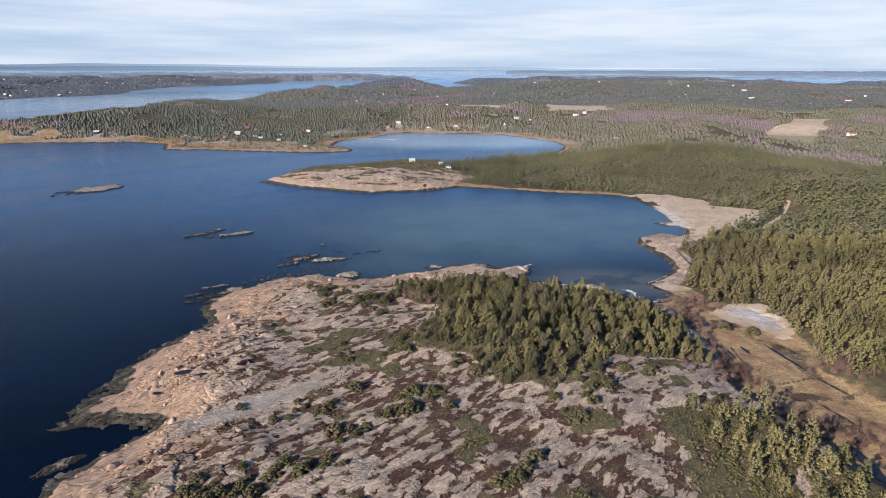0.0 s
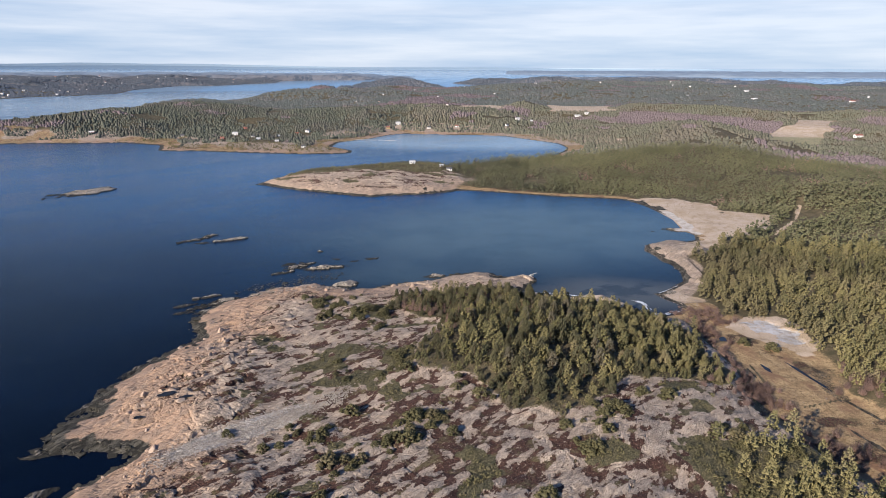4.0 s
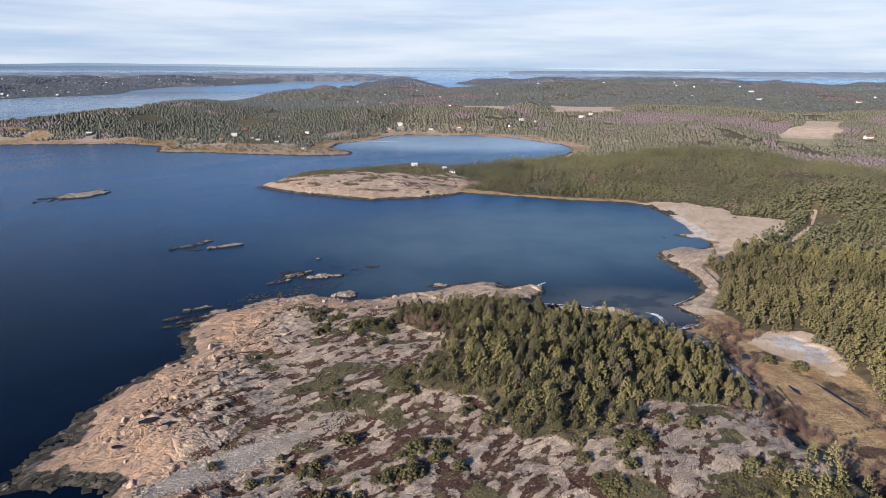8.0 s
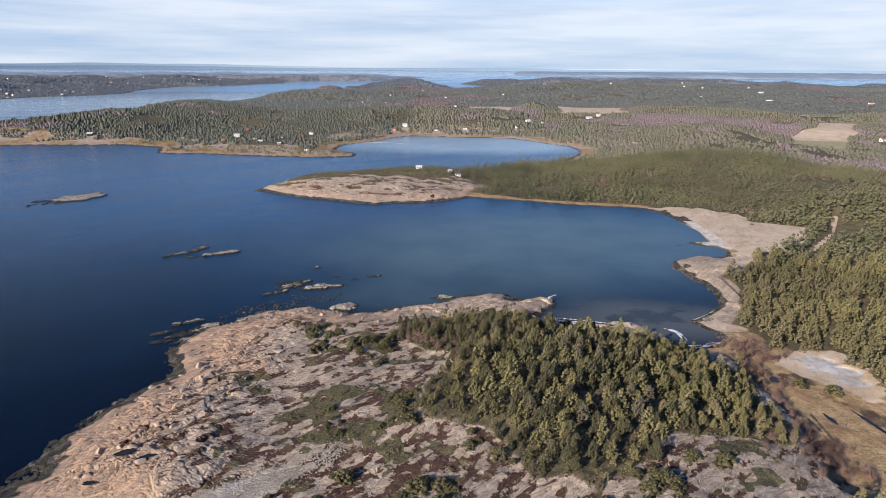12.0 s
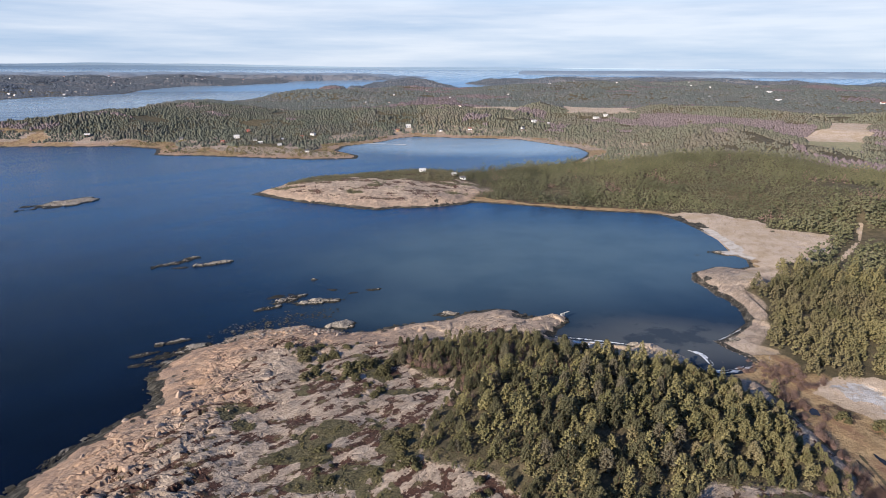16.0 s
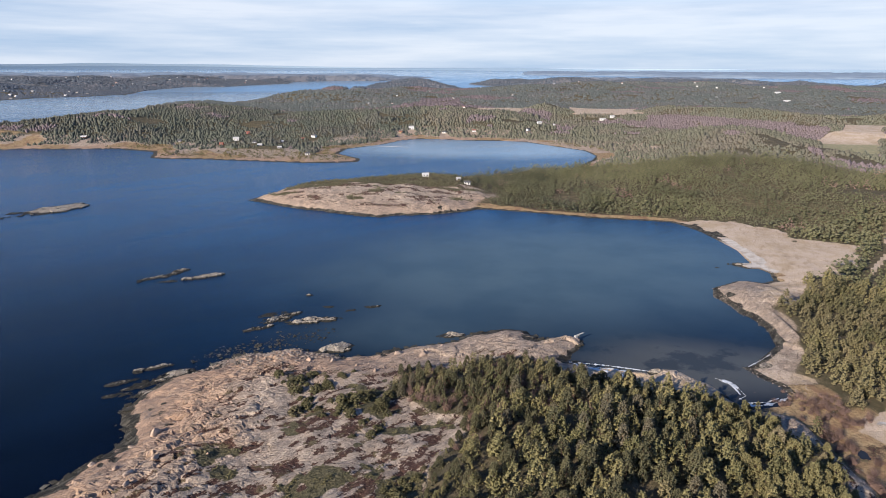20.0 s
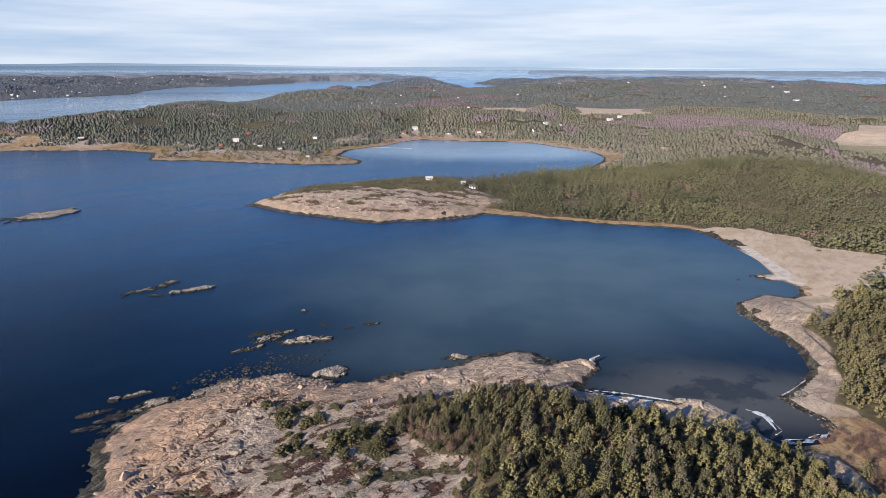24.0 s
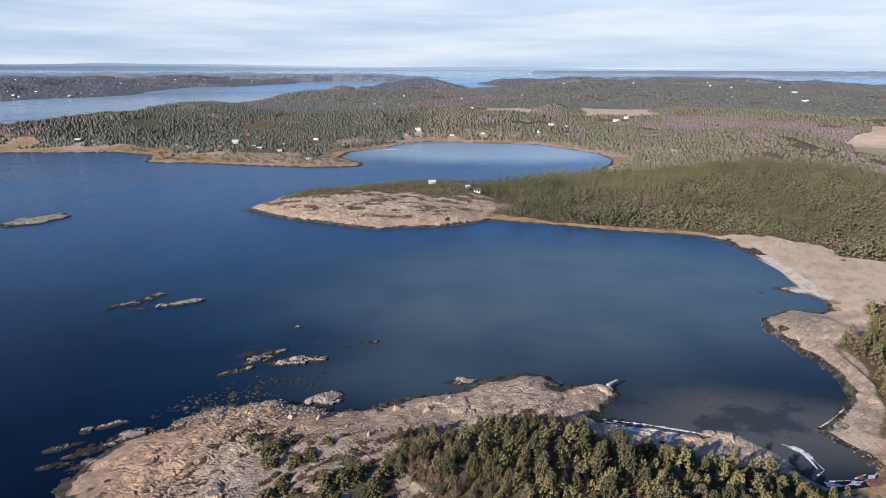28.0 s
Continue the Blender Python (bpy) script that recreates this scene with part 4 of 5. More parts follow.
# ---- pines of the headland ----
def pine_tree(i):
    """A wide-crowned coastal pine: leaning trunk with limbs, and a crown of many needle pads."""
    tall, wide = 5.6 + 0.45 * (i % 8) - (1.0 if i >= 8 else 0), 4.3 + 0.4 * (i % 4)
    root = new("pine_tree")
    lean = (rng.random() - 0.3) * 0.8
    trunk = [tube([(0, 0, -0.6), (lean * 0.3, 0, tall * 0.35), (lean, 0.1, tall * 0.85)], (0.19, 0.14, 0.05))]
    for k in range(5):
        a, z = k * 1.9 + i, tall * (0.35 + 0.1 * k)
        d = wide * 0.34
        trunk.append(tube([(lean * 0.4, 0, z), (math.cos(a) * d * 0.5, math.sin(a) * d * 0.5, z + 0.3), (math.cos(a) * d, math.sin(a) * d, z + 0.8)], (0.08, 0.06, 0.03), 4))
    part("trunk", mesh_from("trunk", *joined(trunk)), M_BARK, root)
    v, f = pad_crown(rng, 58, 20, tall * 1.06, wide * 1.12, 0.14, 0.85, 0.0, 0.12)
    v[:, 0] += lean * v[:, 2] / tall
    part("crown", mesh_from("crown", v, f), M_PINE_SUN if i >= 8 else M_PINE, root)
    return tagged(root, "low sunlit olive-yellow pine at the heath edge" if i >= 8 else "rounded olive-green pine on the granite headland", "pine tree", "pines on the headland")


x, y = np.meshgrid(np.arange(-30, 112, 4.15), np.arange(168, 304, 4.15))
x, y = x.ravel() + (rng.random(x.size) - 0.5) * 4.0, y.ravel() + (rng.random(x.size) - 0.5) * 4.0
L = land(x, y)
m = (L["pines"] > 0.45)
x, y, hz = x[m], y[m], L["h"][m]
rim = 0.62 + 0.43 * smooth(inside(x, y, PINES), 0, 16)
order = rng.permutation(len(x))
kinds = [pine_tree(i) for i in range(16)]
# places whose pines get the needle copy brightened as sunlit
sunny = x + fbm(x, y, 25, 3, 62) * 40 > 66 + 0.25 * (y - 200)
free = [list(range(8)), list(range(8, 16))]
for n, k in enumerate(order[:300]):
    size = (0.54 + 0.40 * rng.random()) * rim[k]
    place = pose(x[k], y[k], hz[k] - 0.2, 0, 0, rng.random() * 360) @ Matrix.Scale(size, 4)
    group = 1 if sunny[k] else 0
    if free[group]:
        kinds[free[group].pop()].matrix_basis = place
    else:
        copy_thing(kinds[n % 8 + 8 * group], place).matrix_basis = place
rest = order[300:]
if len(rest):
    plant("headland_pines", near_pines, x[rest], y[rest], hz[rest] - 0.4, (0.55 + 0.40 * rng.random(len(rest))) * rim[rest], rng, M_WOOD, "more olive-green pines of the headland stand", "woods")


# ---- junipers and dwarf pines on the heath ----
def juniper(i):
    v, f = pad_crown(rng, 24, 22, 1.3 + 0.2 * (i % 3), 2.6 + 0.4 * i, 0.0, 0.42)
    v[:, 2] = np.maximum(v[:, 2], -0.1)
    ob = new("juniper_bush", mesh_from("juniper_bush", v, f))
    ob.data.materials.append(M_JUNIPER)
    return tagged(ob, "low spreading juniper bush on heathery rock", "bush", "junipers on the heath")


x, y = rng.uniform(-62, 112, 2600), rng.uniform(118, 290, 2600)
L = land(x, y)
want = fbm(x, y, 22, 3, 80) + 0.25 * bump_at(x, y, 0, 195, 50, 45) + 0.45 * bump_at(x, y, 95, 145, 28, 34) + 0.25 * bump_at(x, y, -40, 172, 16, 12) + 0.2 * bump_at(x, y, -8, 282, 30, 12)
m = (L["head"] > 0.5) & (L["pines"] < 0.3) & (L["inl"] > 20) & (want > 0.24) & (L["meadow"] < 0.3)
x, y, hz = x[m][:298], y[m][:298], L["h"][m][:298]
bushes = [juniper(i) for i in range(6)]
for n in range(len(x)):
    place = pose(x[n], y[n], hz[n] - 0.15, 0, 0, rng.random() * 360) @ Matrix.Scale(0.7 + 1.0 * rng.random() ** 2, 4)
    if n < 6:
        bushes[n].matrix_basis = place
    else:
        copy_thing(bushes[n % 6], place).matrix_basis = place


copy_thing(bushes[0], pose(126, 242, height_at(126, 242) - 0.2, 0, 0, 30)).matrix_basis = pose(126, 242, height_at(126, 242) - 0.2, 0, 0, 30) @ Matrix.Scale(2.3, 4)
copy_thing(bushes[2], pose(135, 237, height_at(135, 237) - 0.2)).matrix_basis = pose(135, 237, height_at(135, 237) - 0.2, 0, 0, 80) @ Matrix.Scale(2.0, 4)
dwarf = [pad_crown(rng, 5, 12, 0.7 + 0.15 * i, 2.2 + 0.3 * i, 0.0, 0.5) for i in range(5)]
x, y = rng.uniform(-62, 118, 6500), rng.uniform(100, 300, 6500)
L = land(x, y)
edge_of_stand = (L["pines"] > 0.3) & (inside(x, y, PINES) < 13)
m = ((L["cover"]["scrub"] > 0.5) & (L["pines"] < 0.4) | edge_of_stand) & (L["head"] > 0.5) & (L["meadow"] < 0.3)
plant("dwarf_juniper_scrub", dwarf, x[m], y[m], L["h"][m] - 0.15, 0.5 + 0.7 * rng.random(m.sum()) ** 2, rng, M_SCRUB, "olive scrub of dwarf juniper over the heath", "scrub")


x, y, L = scatter(rng, 3.2, 440, 680, 24, "spit", 0.5)
m = (land(x, y)["cover"]["scrub"] > 0.45) & (L["inl"] > 7)
low_scrub = [pad_crown(rng, 4, 6, 1.0 + 0.3 * i, 3.0 + 0.4 * i, 0.0, 0.6, 0.0, 0.24) for i in range(5)]
plant("spit_scrub", low_scrub, x[m], y[m], L["h"][m] - 0.2, 0.6 + 0.7 * rng.random(m.sum()), rng, M_PINE, "dark juniper scrub on the rocky spit", "scrub")
x, y, L = scatter(rng, 6.0, 700, 1000, 39, "inl", 5.0)
c = land(x, y)["cover"]
m = (c["grass"] + c["rock"] > 0.5) & (L["wood"] < 0.5) & (fbm(x, y, 30, 3, 77) + 0.1 > 0) & (L["inl"] > 14) & (L["spit"] < 0.3)
plant("shore_scrub", low_scrub, x[m], y[m], L["h"][m] - 0.2, 0.8 + 1.0 * rng.random(m.sum()), rng, M_SCRUB, "dark scrub and bushes behind the far shore", "scrub")


# ---- skerries ----
def rock_material():
    g = Nodes("skerry_rock", 0.9, 0.3)
    n, m2 = g.noise(0.5, 5, 0.62, (1.0, 2.6, 1.0), STRIKE), g.noise(2.2, 4, 0.65)
    c = g.mix(g.step(n, 0.36, 0.66), (0.40, 0.355, 0.295), (0.15, 0.130, 0.110))
    c = g.mix(g.math("MULTIPLY", g.step(m2, 0.5, 0.72), 0.6), c, (0.10, 0.09, 0.075))
    sep = g.n.new("ShaderNodeSeparateXYZ")
    g.l.new(g.where, sep.inputs[0])
    tide = g.math("ADD", sep.outputs["Z"], g.math("MULTIPLY", n, 1.6))
    c = g.mix(g.step(tide, 1.15, 1.42), (0.022, 0.021, 0.017), c)      # black lichen and weed of the tide zone
    g.bump(g.math("ADD", n, m2), 0.7, 0.25)
    return g.color(c)


M_SKERRY = rock_material()


def skerry(cx, cy, length, width, turn, tall, seed, label, name="skerry"):
    """A whaleback of rock: cracked, low, with a ragged waterline."""
    nu, nv = max(16, int(length * 2.4)), max(14, int(width * 3.2))
    u, v = np.meshgrid(np.linspace(-1.25, 1.25, nu), np.linspace(-1.35, 1.35, nv))
    lx, ly = u.ravel() * length / 2, v.ravel() * width / 2
    edge = 1 - (u.ravel() ** 2 + v.ravel() ** 2) + fbm(lx * 0.6 + seed * 31, ly, max(1.6, width * 0.5), 5, 90 + seed, 0.68) * 2.5
    b, idn, tip = cell_noise(lx * 0.5 + seed, ly, max(1.0, width * 0.35), 91 + seed)
    tall = tall * 0.5
    z = tall * np.sign(edge) * np.abs(edge) ** 0.8 + smooth(edge, 0, 0.3) * ((idn - 0.5) * tall * 0.7 + tip * tall * 1.3 - 0.3 * tall * (1 - smooth(b, 0, 0.5)))
    z = np.maximum(z, -0.8)
    i = np.arange((nu - 1) * (nv - 1))
    j, k = i // (nu - 1), i % (nu - 1)
    f = np.stack([j * nu + k, j * nu + k + 1, (j + 1) * nu + k + 1, (j + 1) * nu + k], axis=1)
    f = f[(z[f] > -0.7).any(axis=1)]
    ob = new(name, mesh_from(name, np.stack([lx, ly, z], axis=1), f, False))
    ob.data.materials.append(M_SKERRY)
    ob.matrix_basis = pose(cx, cy, 0, 0, 0, turn)
    return tagged(ob, label, "rock", "skerries in the bay")


BARE, DARK = "bare whaleback skerry with black waterline", "low dark weed-covered rock awash in the sea"
for n, (cx, cy, ln, wd, tn, tl, lb) in enumerate([
        (-308, 561, 60, 27, 45, 2.3, "long flat skerry with cracked grey rock"), (-154, 403, 26, 6, 42, 1.2, DARK), (-147, 413, 12, 6, 20, 1.4, BARE),
        (-130, 404, 20, 6.5, 26, 1.7, BARE), (-146, 396, 12, 3, 15, 0.6, DARK), (-75, 348, 19, 8, 42, 2.0, BARE), (-60, 345, 24, 6.5, 12, 1.9, BARE),
        (-81, 337, 13, 4, 35, 1.2, BARE), (-80, 352, 14, 4, 35, 0.6, DARK), (-68, 377, 3.6, 2.6, 0, 1.0, BARE), (-35, 363, 9, 3.4, 15, 1.0, BARE), (-45, 358, 6, 2, 20, 0.5, DARK),
        (-56, 362, 5, 2.4, 0, 0.5, DARK), (1.5, 331, 11, 5, 5, 1.4, BARE), (-45, 317, 13, 8, 25, 2.2, BARE), (-110, 299, 13, 4, 28, 1.2, BARE),
        (-116, 288, 10, 3.5, 30, 0.8, DARK), (-106, 288, 15, 5, 38, 1.0, DARK), (-100, 294, 14, 6, 30, 1.6, BARE), (-113, 279, 9, 3.5, 20, 0.8, DARK), (-103, 281, 12, 5, 35, 1.3, BARE),
        (167, 432, 13, 5, -10, 1.5, BARE), (152, 426, 3.0, 1.8, 0, 0.6, DARK), (-112, 172, 13, 5, 8, 0.9, DARK), (-104, 151, 12, 5, 50, 0.9, DARK),
        (-114, 196, 12, 4, 70, 0.7, DARK), (-110, 222, 14, 4, 70, 0.7, DARK), (120, 305, 10, 5, 40, 1.2, BARE), (78, 299, 9, 5, -8, 1.6, BARE)]):
    skerry(cx, cy, ln, wd, tn, tl, n, lb)


# ---- loose stones ----
def stones(name, x, y, z, sizes, mat, label, flat=0.6):
    temps = []
    for i in range(6):
        v = np.array([(a, b, c) for a in (-1, 1) for b in (-1, 1) for c in (-1, 1)], float) * (0.62 + 0.5 * rng.random((8, 1))) * (1, 0.8, flat)
        f = np.array([(0, 1, 3), (0, 3, 2), (4, 6, 7), (4, 7, 5), (0, 4, 5), (0, 5, 1), (2, 3, 7), (2, 7, 6), (0, 2, 6), (0, 6, 4), (1, 5, 7), (1, 7, 3)])
        temps.append((v, f))
    ob = plant(name, temps, x, y, z, sizes, rng, mat, label, "stones")
    ob.data.polygons.foreach_set("use_smooth", np.zeros(len(ob.data.polygons), bool))
    return ob


M_STONE = leaf_material("pale_stones", (0.17, 0.135, 0.11), (0.40, 0.33, 0.275), (0.50, 0.45, 0.40))
M_COBBLE = leaf_material("pale_cobbles", (0.255, 0.217, 0.183), (0.476, 0.425, 0.374), (0.527, 0.493, 0.451))
M_WEED = leaf_material("weedy_stones", (0.022, 0.021, 0.017), (0.085, 0.078, 0.062), (0.30, 0.275, 0.235))
t = rng.random(5200)
x = -76 + 48 * t + rng.normal(0, 1.5, 5200)
y = 165 + 0.76 * (x + 69) + rng.normal(0, 3.2, 5200) * (1.1 - 0.5 * t)
stones("cobble_beach", x, y, land(x, y)["h"] + 0.08, 0.09 + 0.17 * rng.random(5200) ** 3, M_COBBLE, "band of pale cobbles thrown up between the rocks")
t = rng.random(1500)
x = -95 + 58 * t + rng.normal(0, 5, 1500)
y = 300 + 14 * t + rng.normal(0, 4, 1500)
h = land(x, y)["h"]
m = h > 0
stones("shore_boulders", x[m], y[m], h[m] + 0.1, 0.14 + 0.34 * rng.random(m.sum()) ** 2, M_STONE, "scree of grey shore stones along the waterline")
t = rng.random(420)
x = -94 + 44 * t + rng.normal(0, 3, 420)
y = 308 + 26 * t + rng.normal(0, 4, 420)
m = land(x, y)["h"] <= 0.1
stones("awash_stones", x[m], y[m], np.full(m.sum(), -0.1), 0.2 + 0.45 * rng.random(m.sum()) ** 3, M_WEED, "dark weedy stones just breaking the water")
x, y = rng.uniform(-122, 60, 16000), rng.uniform(128, 342, 16000)
tide = land(x, y)
m = (tide["sd"] > -1.3) & (tide["sd"] < 5) & (tide["h"] < 1.3) & (tide["head"] > 0.5) & (tide["beach"] < 0.2) & (fbm(x, y, 14, 3, 57) > -0.12)
stones("tide_rocks", x[m], y[m], np.maximum(tide["h"][m], -0.1), 0.3 + 1.2 * rng.random(m.sum()) ** 3, M_WEED, "broken dark rocks of the tide zone along the headland", 0.3)
x = np.concatenate([rng.normal(137, 4, 300), rng.normal(136, 4, 260), rng.uniform(104, 128, 700)])
y = np.concatenate([rng.normal(350, 14, 300), rng.normal(376, 10, 260), rng.uniform(280, 330, 700)])
h = land(x, y)["h"]
m = (h > -0.15) & (h < 1.6)
stones("bay_stones", x[m], y[m], h[m] + 0.03, 0.07 + 0.24 * rng.random(m.sum()) ** 3, M_STONE, "scattered stones along the eastern bay shore")


# ---- boulders ----
def granite_material():
    g = Nodes("granite_boulder", 0.9, 0.25)
    n, fine = g.noise(0.8, 5, 0.6), g.noise(5.0, 4, 0.65)
    c = g.mix(g.step(n, 0.36, 0.66), (0.44, 0.295, 0.205), (0.32, 0.245, 0.195))
    c = g.mix(g.math("MULTIPLY", g.rand(), 0.6), c, (0.37, 0.31, 0.265))
    c = g.mix(g.math("MULTIPLY", g.step(fine, 0.55, 0.75), 0.5), c, (0.20, 0.165, 0.14))
    g.bump(g.math("ADD", n, fine), 0.5, 0.15)
    return g.color(c)


M_BOULDER = granite_material()


def boulder(i):
    """A block of granite with blunt edges, split along flat faces."""
    bm = bmesh.new()
    bmesh.ops.create_icosphere(bm, subdivisions=2, radius=1.0)
    cuts = [Vector((random.uniform(-1, 1), random.uniform(-1, 1), random.uniform(-0.3, 1))).normalized() for k in range(6)]
    for v in bm.verts:
        for c in cuts:
            over = v.co.dot(c) - 0.52
            if over > 0:
                v.co -= c * over * 0.92
        v.co = Vector((v.co.x * 1.25, v.co.y, v.co.z * 0.75)) * (1 + 0.06 * noise.noise(v.co * 2 + Vector((i, 0, 0))))
    me = bpy.data.meshes.new("boulder")
    bm.to_mesh(me)
    bm.free()
    me.materials.append(M_BOULDER)
    return tagged(new("boulder", me), "blunt pinkish granite boulder lying on bare rock", "boulder", "boulders on the headland")


blocks = [boulder(i) for i in range(7)]
n = 0
tries = 0
while n < 70 and tries < 4000:
    tries += 1
    bx_, by_ = (random.gauss(-86, 9), random.uniform(140, 262)) if tries % 3 else (random.uniform(-90, 20), random.gauss(303, 7))
    spot = land(np.array([bx_]), np.array([by_]))
    if spot["sd"][0] < 4 or spot["h"][0] < 0.8 or spot["pines"][0] > 0.2 or spot["sd"][0] > 34:
        continue
    size = 0.45 + 1.3 * random.random() ** 2.5
    place = pose(bx_, by_, float(spot["h"][0]) + 0.22 * size, random.uniform(-8, 8), random.uniform(-8, 8), 50 + random.gauss(0, 30)) @ Matrix.Scale(size, 4)
    if n < 7:
        blocks[n].matrix_basis = place
    else:
        copy_thing(blocks[n % 7], place).matrix_basis = place
    n += 1


# ---- sea ice on the beach ----
M_ICE = plain_material("shore_ice", (0.60, 0.63, 0.67), (0.36, 0.40, 0.45), 0.9, 0.55, 0.4, 0.5, 0.1)


def ice_ribbon(points, width, seed, label="white ridge of broken shore ice at the waterline"):
    """A crust of ice along the shore, broken and of uneven width."""
    p = np.array(points, float)
    seg = np.hypot(*np.diff(p, axis=0).T)
    s = np.concatenate([[0], np.cumsum(seg)])
    n = int(s[-1] / 0.3) + 2
    q = np.linspace(0, s[-1], n)
    cx, cy = np.interp(q, s, p[:, 0]), np.interp(q, s, p[:, 1])
    dx, dy = np.gradient(cx), np.gradient(cy)
    ln = np.hypot(dx, dy)
    nx, ny = -dy / ln, dx / ln
    cols = np.linspace(-1, 1, 5)
    w = width * 0.5 * np.clip(0.5 + fbm(q, q * 0 + seed * 7, 3, 4, seed, 0.65) * 2.6 + fbm(q, q * 0 + seed * 3, 0.7, 2, seed + 5) * 0.9, 0.02, 1.5)
    co = []
    for c in cols:
        x, y = cx + nx * w * c, cy + ny * w * c
        z = 0.05 + 0.16 * (1 - c * c) * np.clip(0.6 + fbm(x, y, 1.5, 3, 60 + seed), 0.1, 1) + np.maximum(land(x, y)["h"], 0)
        co.append(np.stack([x, y, z], axis=1))
    co = np.stack(co, axis=1).reshape(-1, 3)
    i = np.arange((n - 1) * 4)
    j, k = i // 4, i % 4
    f = np.stack([j * 5 + k, j * 5 + k + 1, (j + 1) * 5 + k + 1, (j + 1) * 5 + k], axis=1)[:, ::-1]
    ob = new("shore_ice", mesh_from("shore_ice", co, f))
    ob.data.materials.append(M_ICE)
    return tagged(ob, label, "ice", "shore ice of the bay")


ice_ribbon([(46.5, 307.2), (53, 306), (60.5, 304.4), (68, 302.2), (75, 300)], 1.2, 1)
ice_ribbon([(46, 304.6), (53, 303), (60, 301.4), (68, 299.8)], 0.9, 2)
ice_ribbon([(48, 302.5), (54, 300.5), (60, 299)], 3.0, 3, "flat sheet of snowy ice on the beach sand")
ice_ribbon([(66, 300), (65, 297), (63, 294)], 1.6, 4)
ice_ribbon([(97, 295), (101, 292.5), (102.3, 287), (102.6, 282.5), (99, 280)], 1.5, 12, "thin crust of broken grey-white ice in the shallow corner")
ice_ribbon([(98, 293.5), (100.5, 291), (101.2, 287), (101, 283)], 0.9, 5)
ice_ribbon([(99.5, 276.4), (104.3, 276), (111, 278.2), (117, 281.8)], 1.5, 6)
ice_ribbon([(101, 277.7), (107, 278.2), (113, 281)], 0.7, 9)
ice_ribbon([(113.5, 304.6), (117.5, 307.3), (121.6, 310.5), (127.5, 315.5)], 0.7, 7)


# ---- houses ----
def paint(name, c, rough=0.7):
    return plain_material(name, c, tuple(k * 0.82 for k in c), 1.2, rough, 0.3, 0.15, 0.02)


M_WHITE, M_REDW, M_GREYW, M_YELLOW = paint("white_boards", (0.72, 0.71, 0.69)), paint("red_boards", (0.34, 0.09, 0.06)), paint("grey_boards", (0.36, 0.34, 0.32)), paint("ochre_boards", (0.50, 0.34, 0.16))
M_TILE, M_SLATE, M_PALE = paint("red_roof_tiles", (0.28, 0.12, 0.09)), paint("dark_roof", (0.10, 0.10, 0.11)), paint("pale_roof", (0.55, 0.55, 0.56))
M_PANE = plain_material("window_glass", (0.03, 0.04, 0.05), (0.05, 0.06, 0.075), 1.0, 0.08, 0.5, 0.0)


def house(cx, cy, length, width, wall_h, turn, wall_mat, roof_mat, label, sink=0.4):
    hz = height_at(cx, cy)
    bxp, byp, bzp = (float(k[0]) for k in bend(np.array([float(cx)]), np.array([float(cy)]), np.array([hz - sink])))
    root = new("house")
    length, width, wall_h = length * 0.66, width * 0.66, wall_h * 0.8
    root.matrix_basis = pose(bxp, byp, bzp, 0, 0, turn)
    wall_h += sink
    rise = width * 0.32
    bm = bmesh.new()
    prof = [(-width / 2, 0), (width / 2, 0), (width / 2, wall_h), (0, wall_h + rise), (-width / 2, wall_h)]
    ends = [[bm.verts.new((sx * length / 2, py_, pz_)) for py_, pz_ in prof] for sx in (-1, 1)]
    bm.faces.new(ends[0][::-1])
    bm.faces.new(ends[1])
    for k in range(5):
        if k != 2 and k != 3:
            bm.faces.new((ends[0][k], ends[0][(k + 1) % 5], ends[1][(k + 1) % 5], ends[1][k]))
    part("wall", bm, wall_mat, root)
    slope = math.hypot(width / 2, rise) + 0.45
    ang = math.degrees(math.atan2(rise, width / 2))
    bm = bmesh.new()
    for s in (-1, 1):
        m = Matrix.Translation((0, s * (width / 4 + 0.16), wall_h + rise / 2 + 0.03)) @ pose(0, 0, 0, -s * ang)
        bmesh.ops.create_cube(bm, size=1.0, matrix=m @ Matrix.Diagonal((length + 0.8, slope, 0.18, 1)))
    roof = part("roof", bm, roof_mat, root)
    part("chimney", box(0.6, 0.6, 1.4, (length * 0.18, 0.3, wall_h + rise + 0.35), 0.03), M_SLATE, roof)
    for s in (-1, 1):
        for k in range(max(2, int(length / 3))):
            wx = -length / 2 + (k + 0.5) * length / max(2, int(length / 3))
            if s == -1 and k == 1:
                part("door", box(0.95, 0.08, 2.05, (wx, s * (width / 2 + 0.03), sink + 1.05), 0.01), M_SLATE, root)
            else:
                pane = part("window", box(1.3, 0.10, 1.4, (wx, s * (width / 2 + 0.03), sink + 1.5), 0.01), M_WHITE, root)
                part("pane", box(1.06, 0.06, 1.16, (wx, s * (width / 2 + 0.06), sink + 1.5), 0.005), M_PANE, pane)
        pane = part("window", box(0.10, 1.4, 1.4, (s * (length / 2 + 0.03), 0, sink + 1.5), 0.01), M_WHITE, root)
        part("pane", box(0.06, 1.16, 1.16, (s * (length / 2 + 0.06), 0, sink + 1.5), 0.005), M_PANE, pane)
    return tagged(root, label, "house", "houses along the shore")


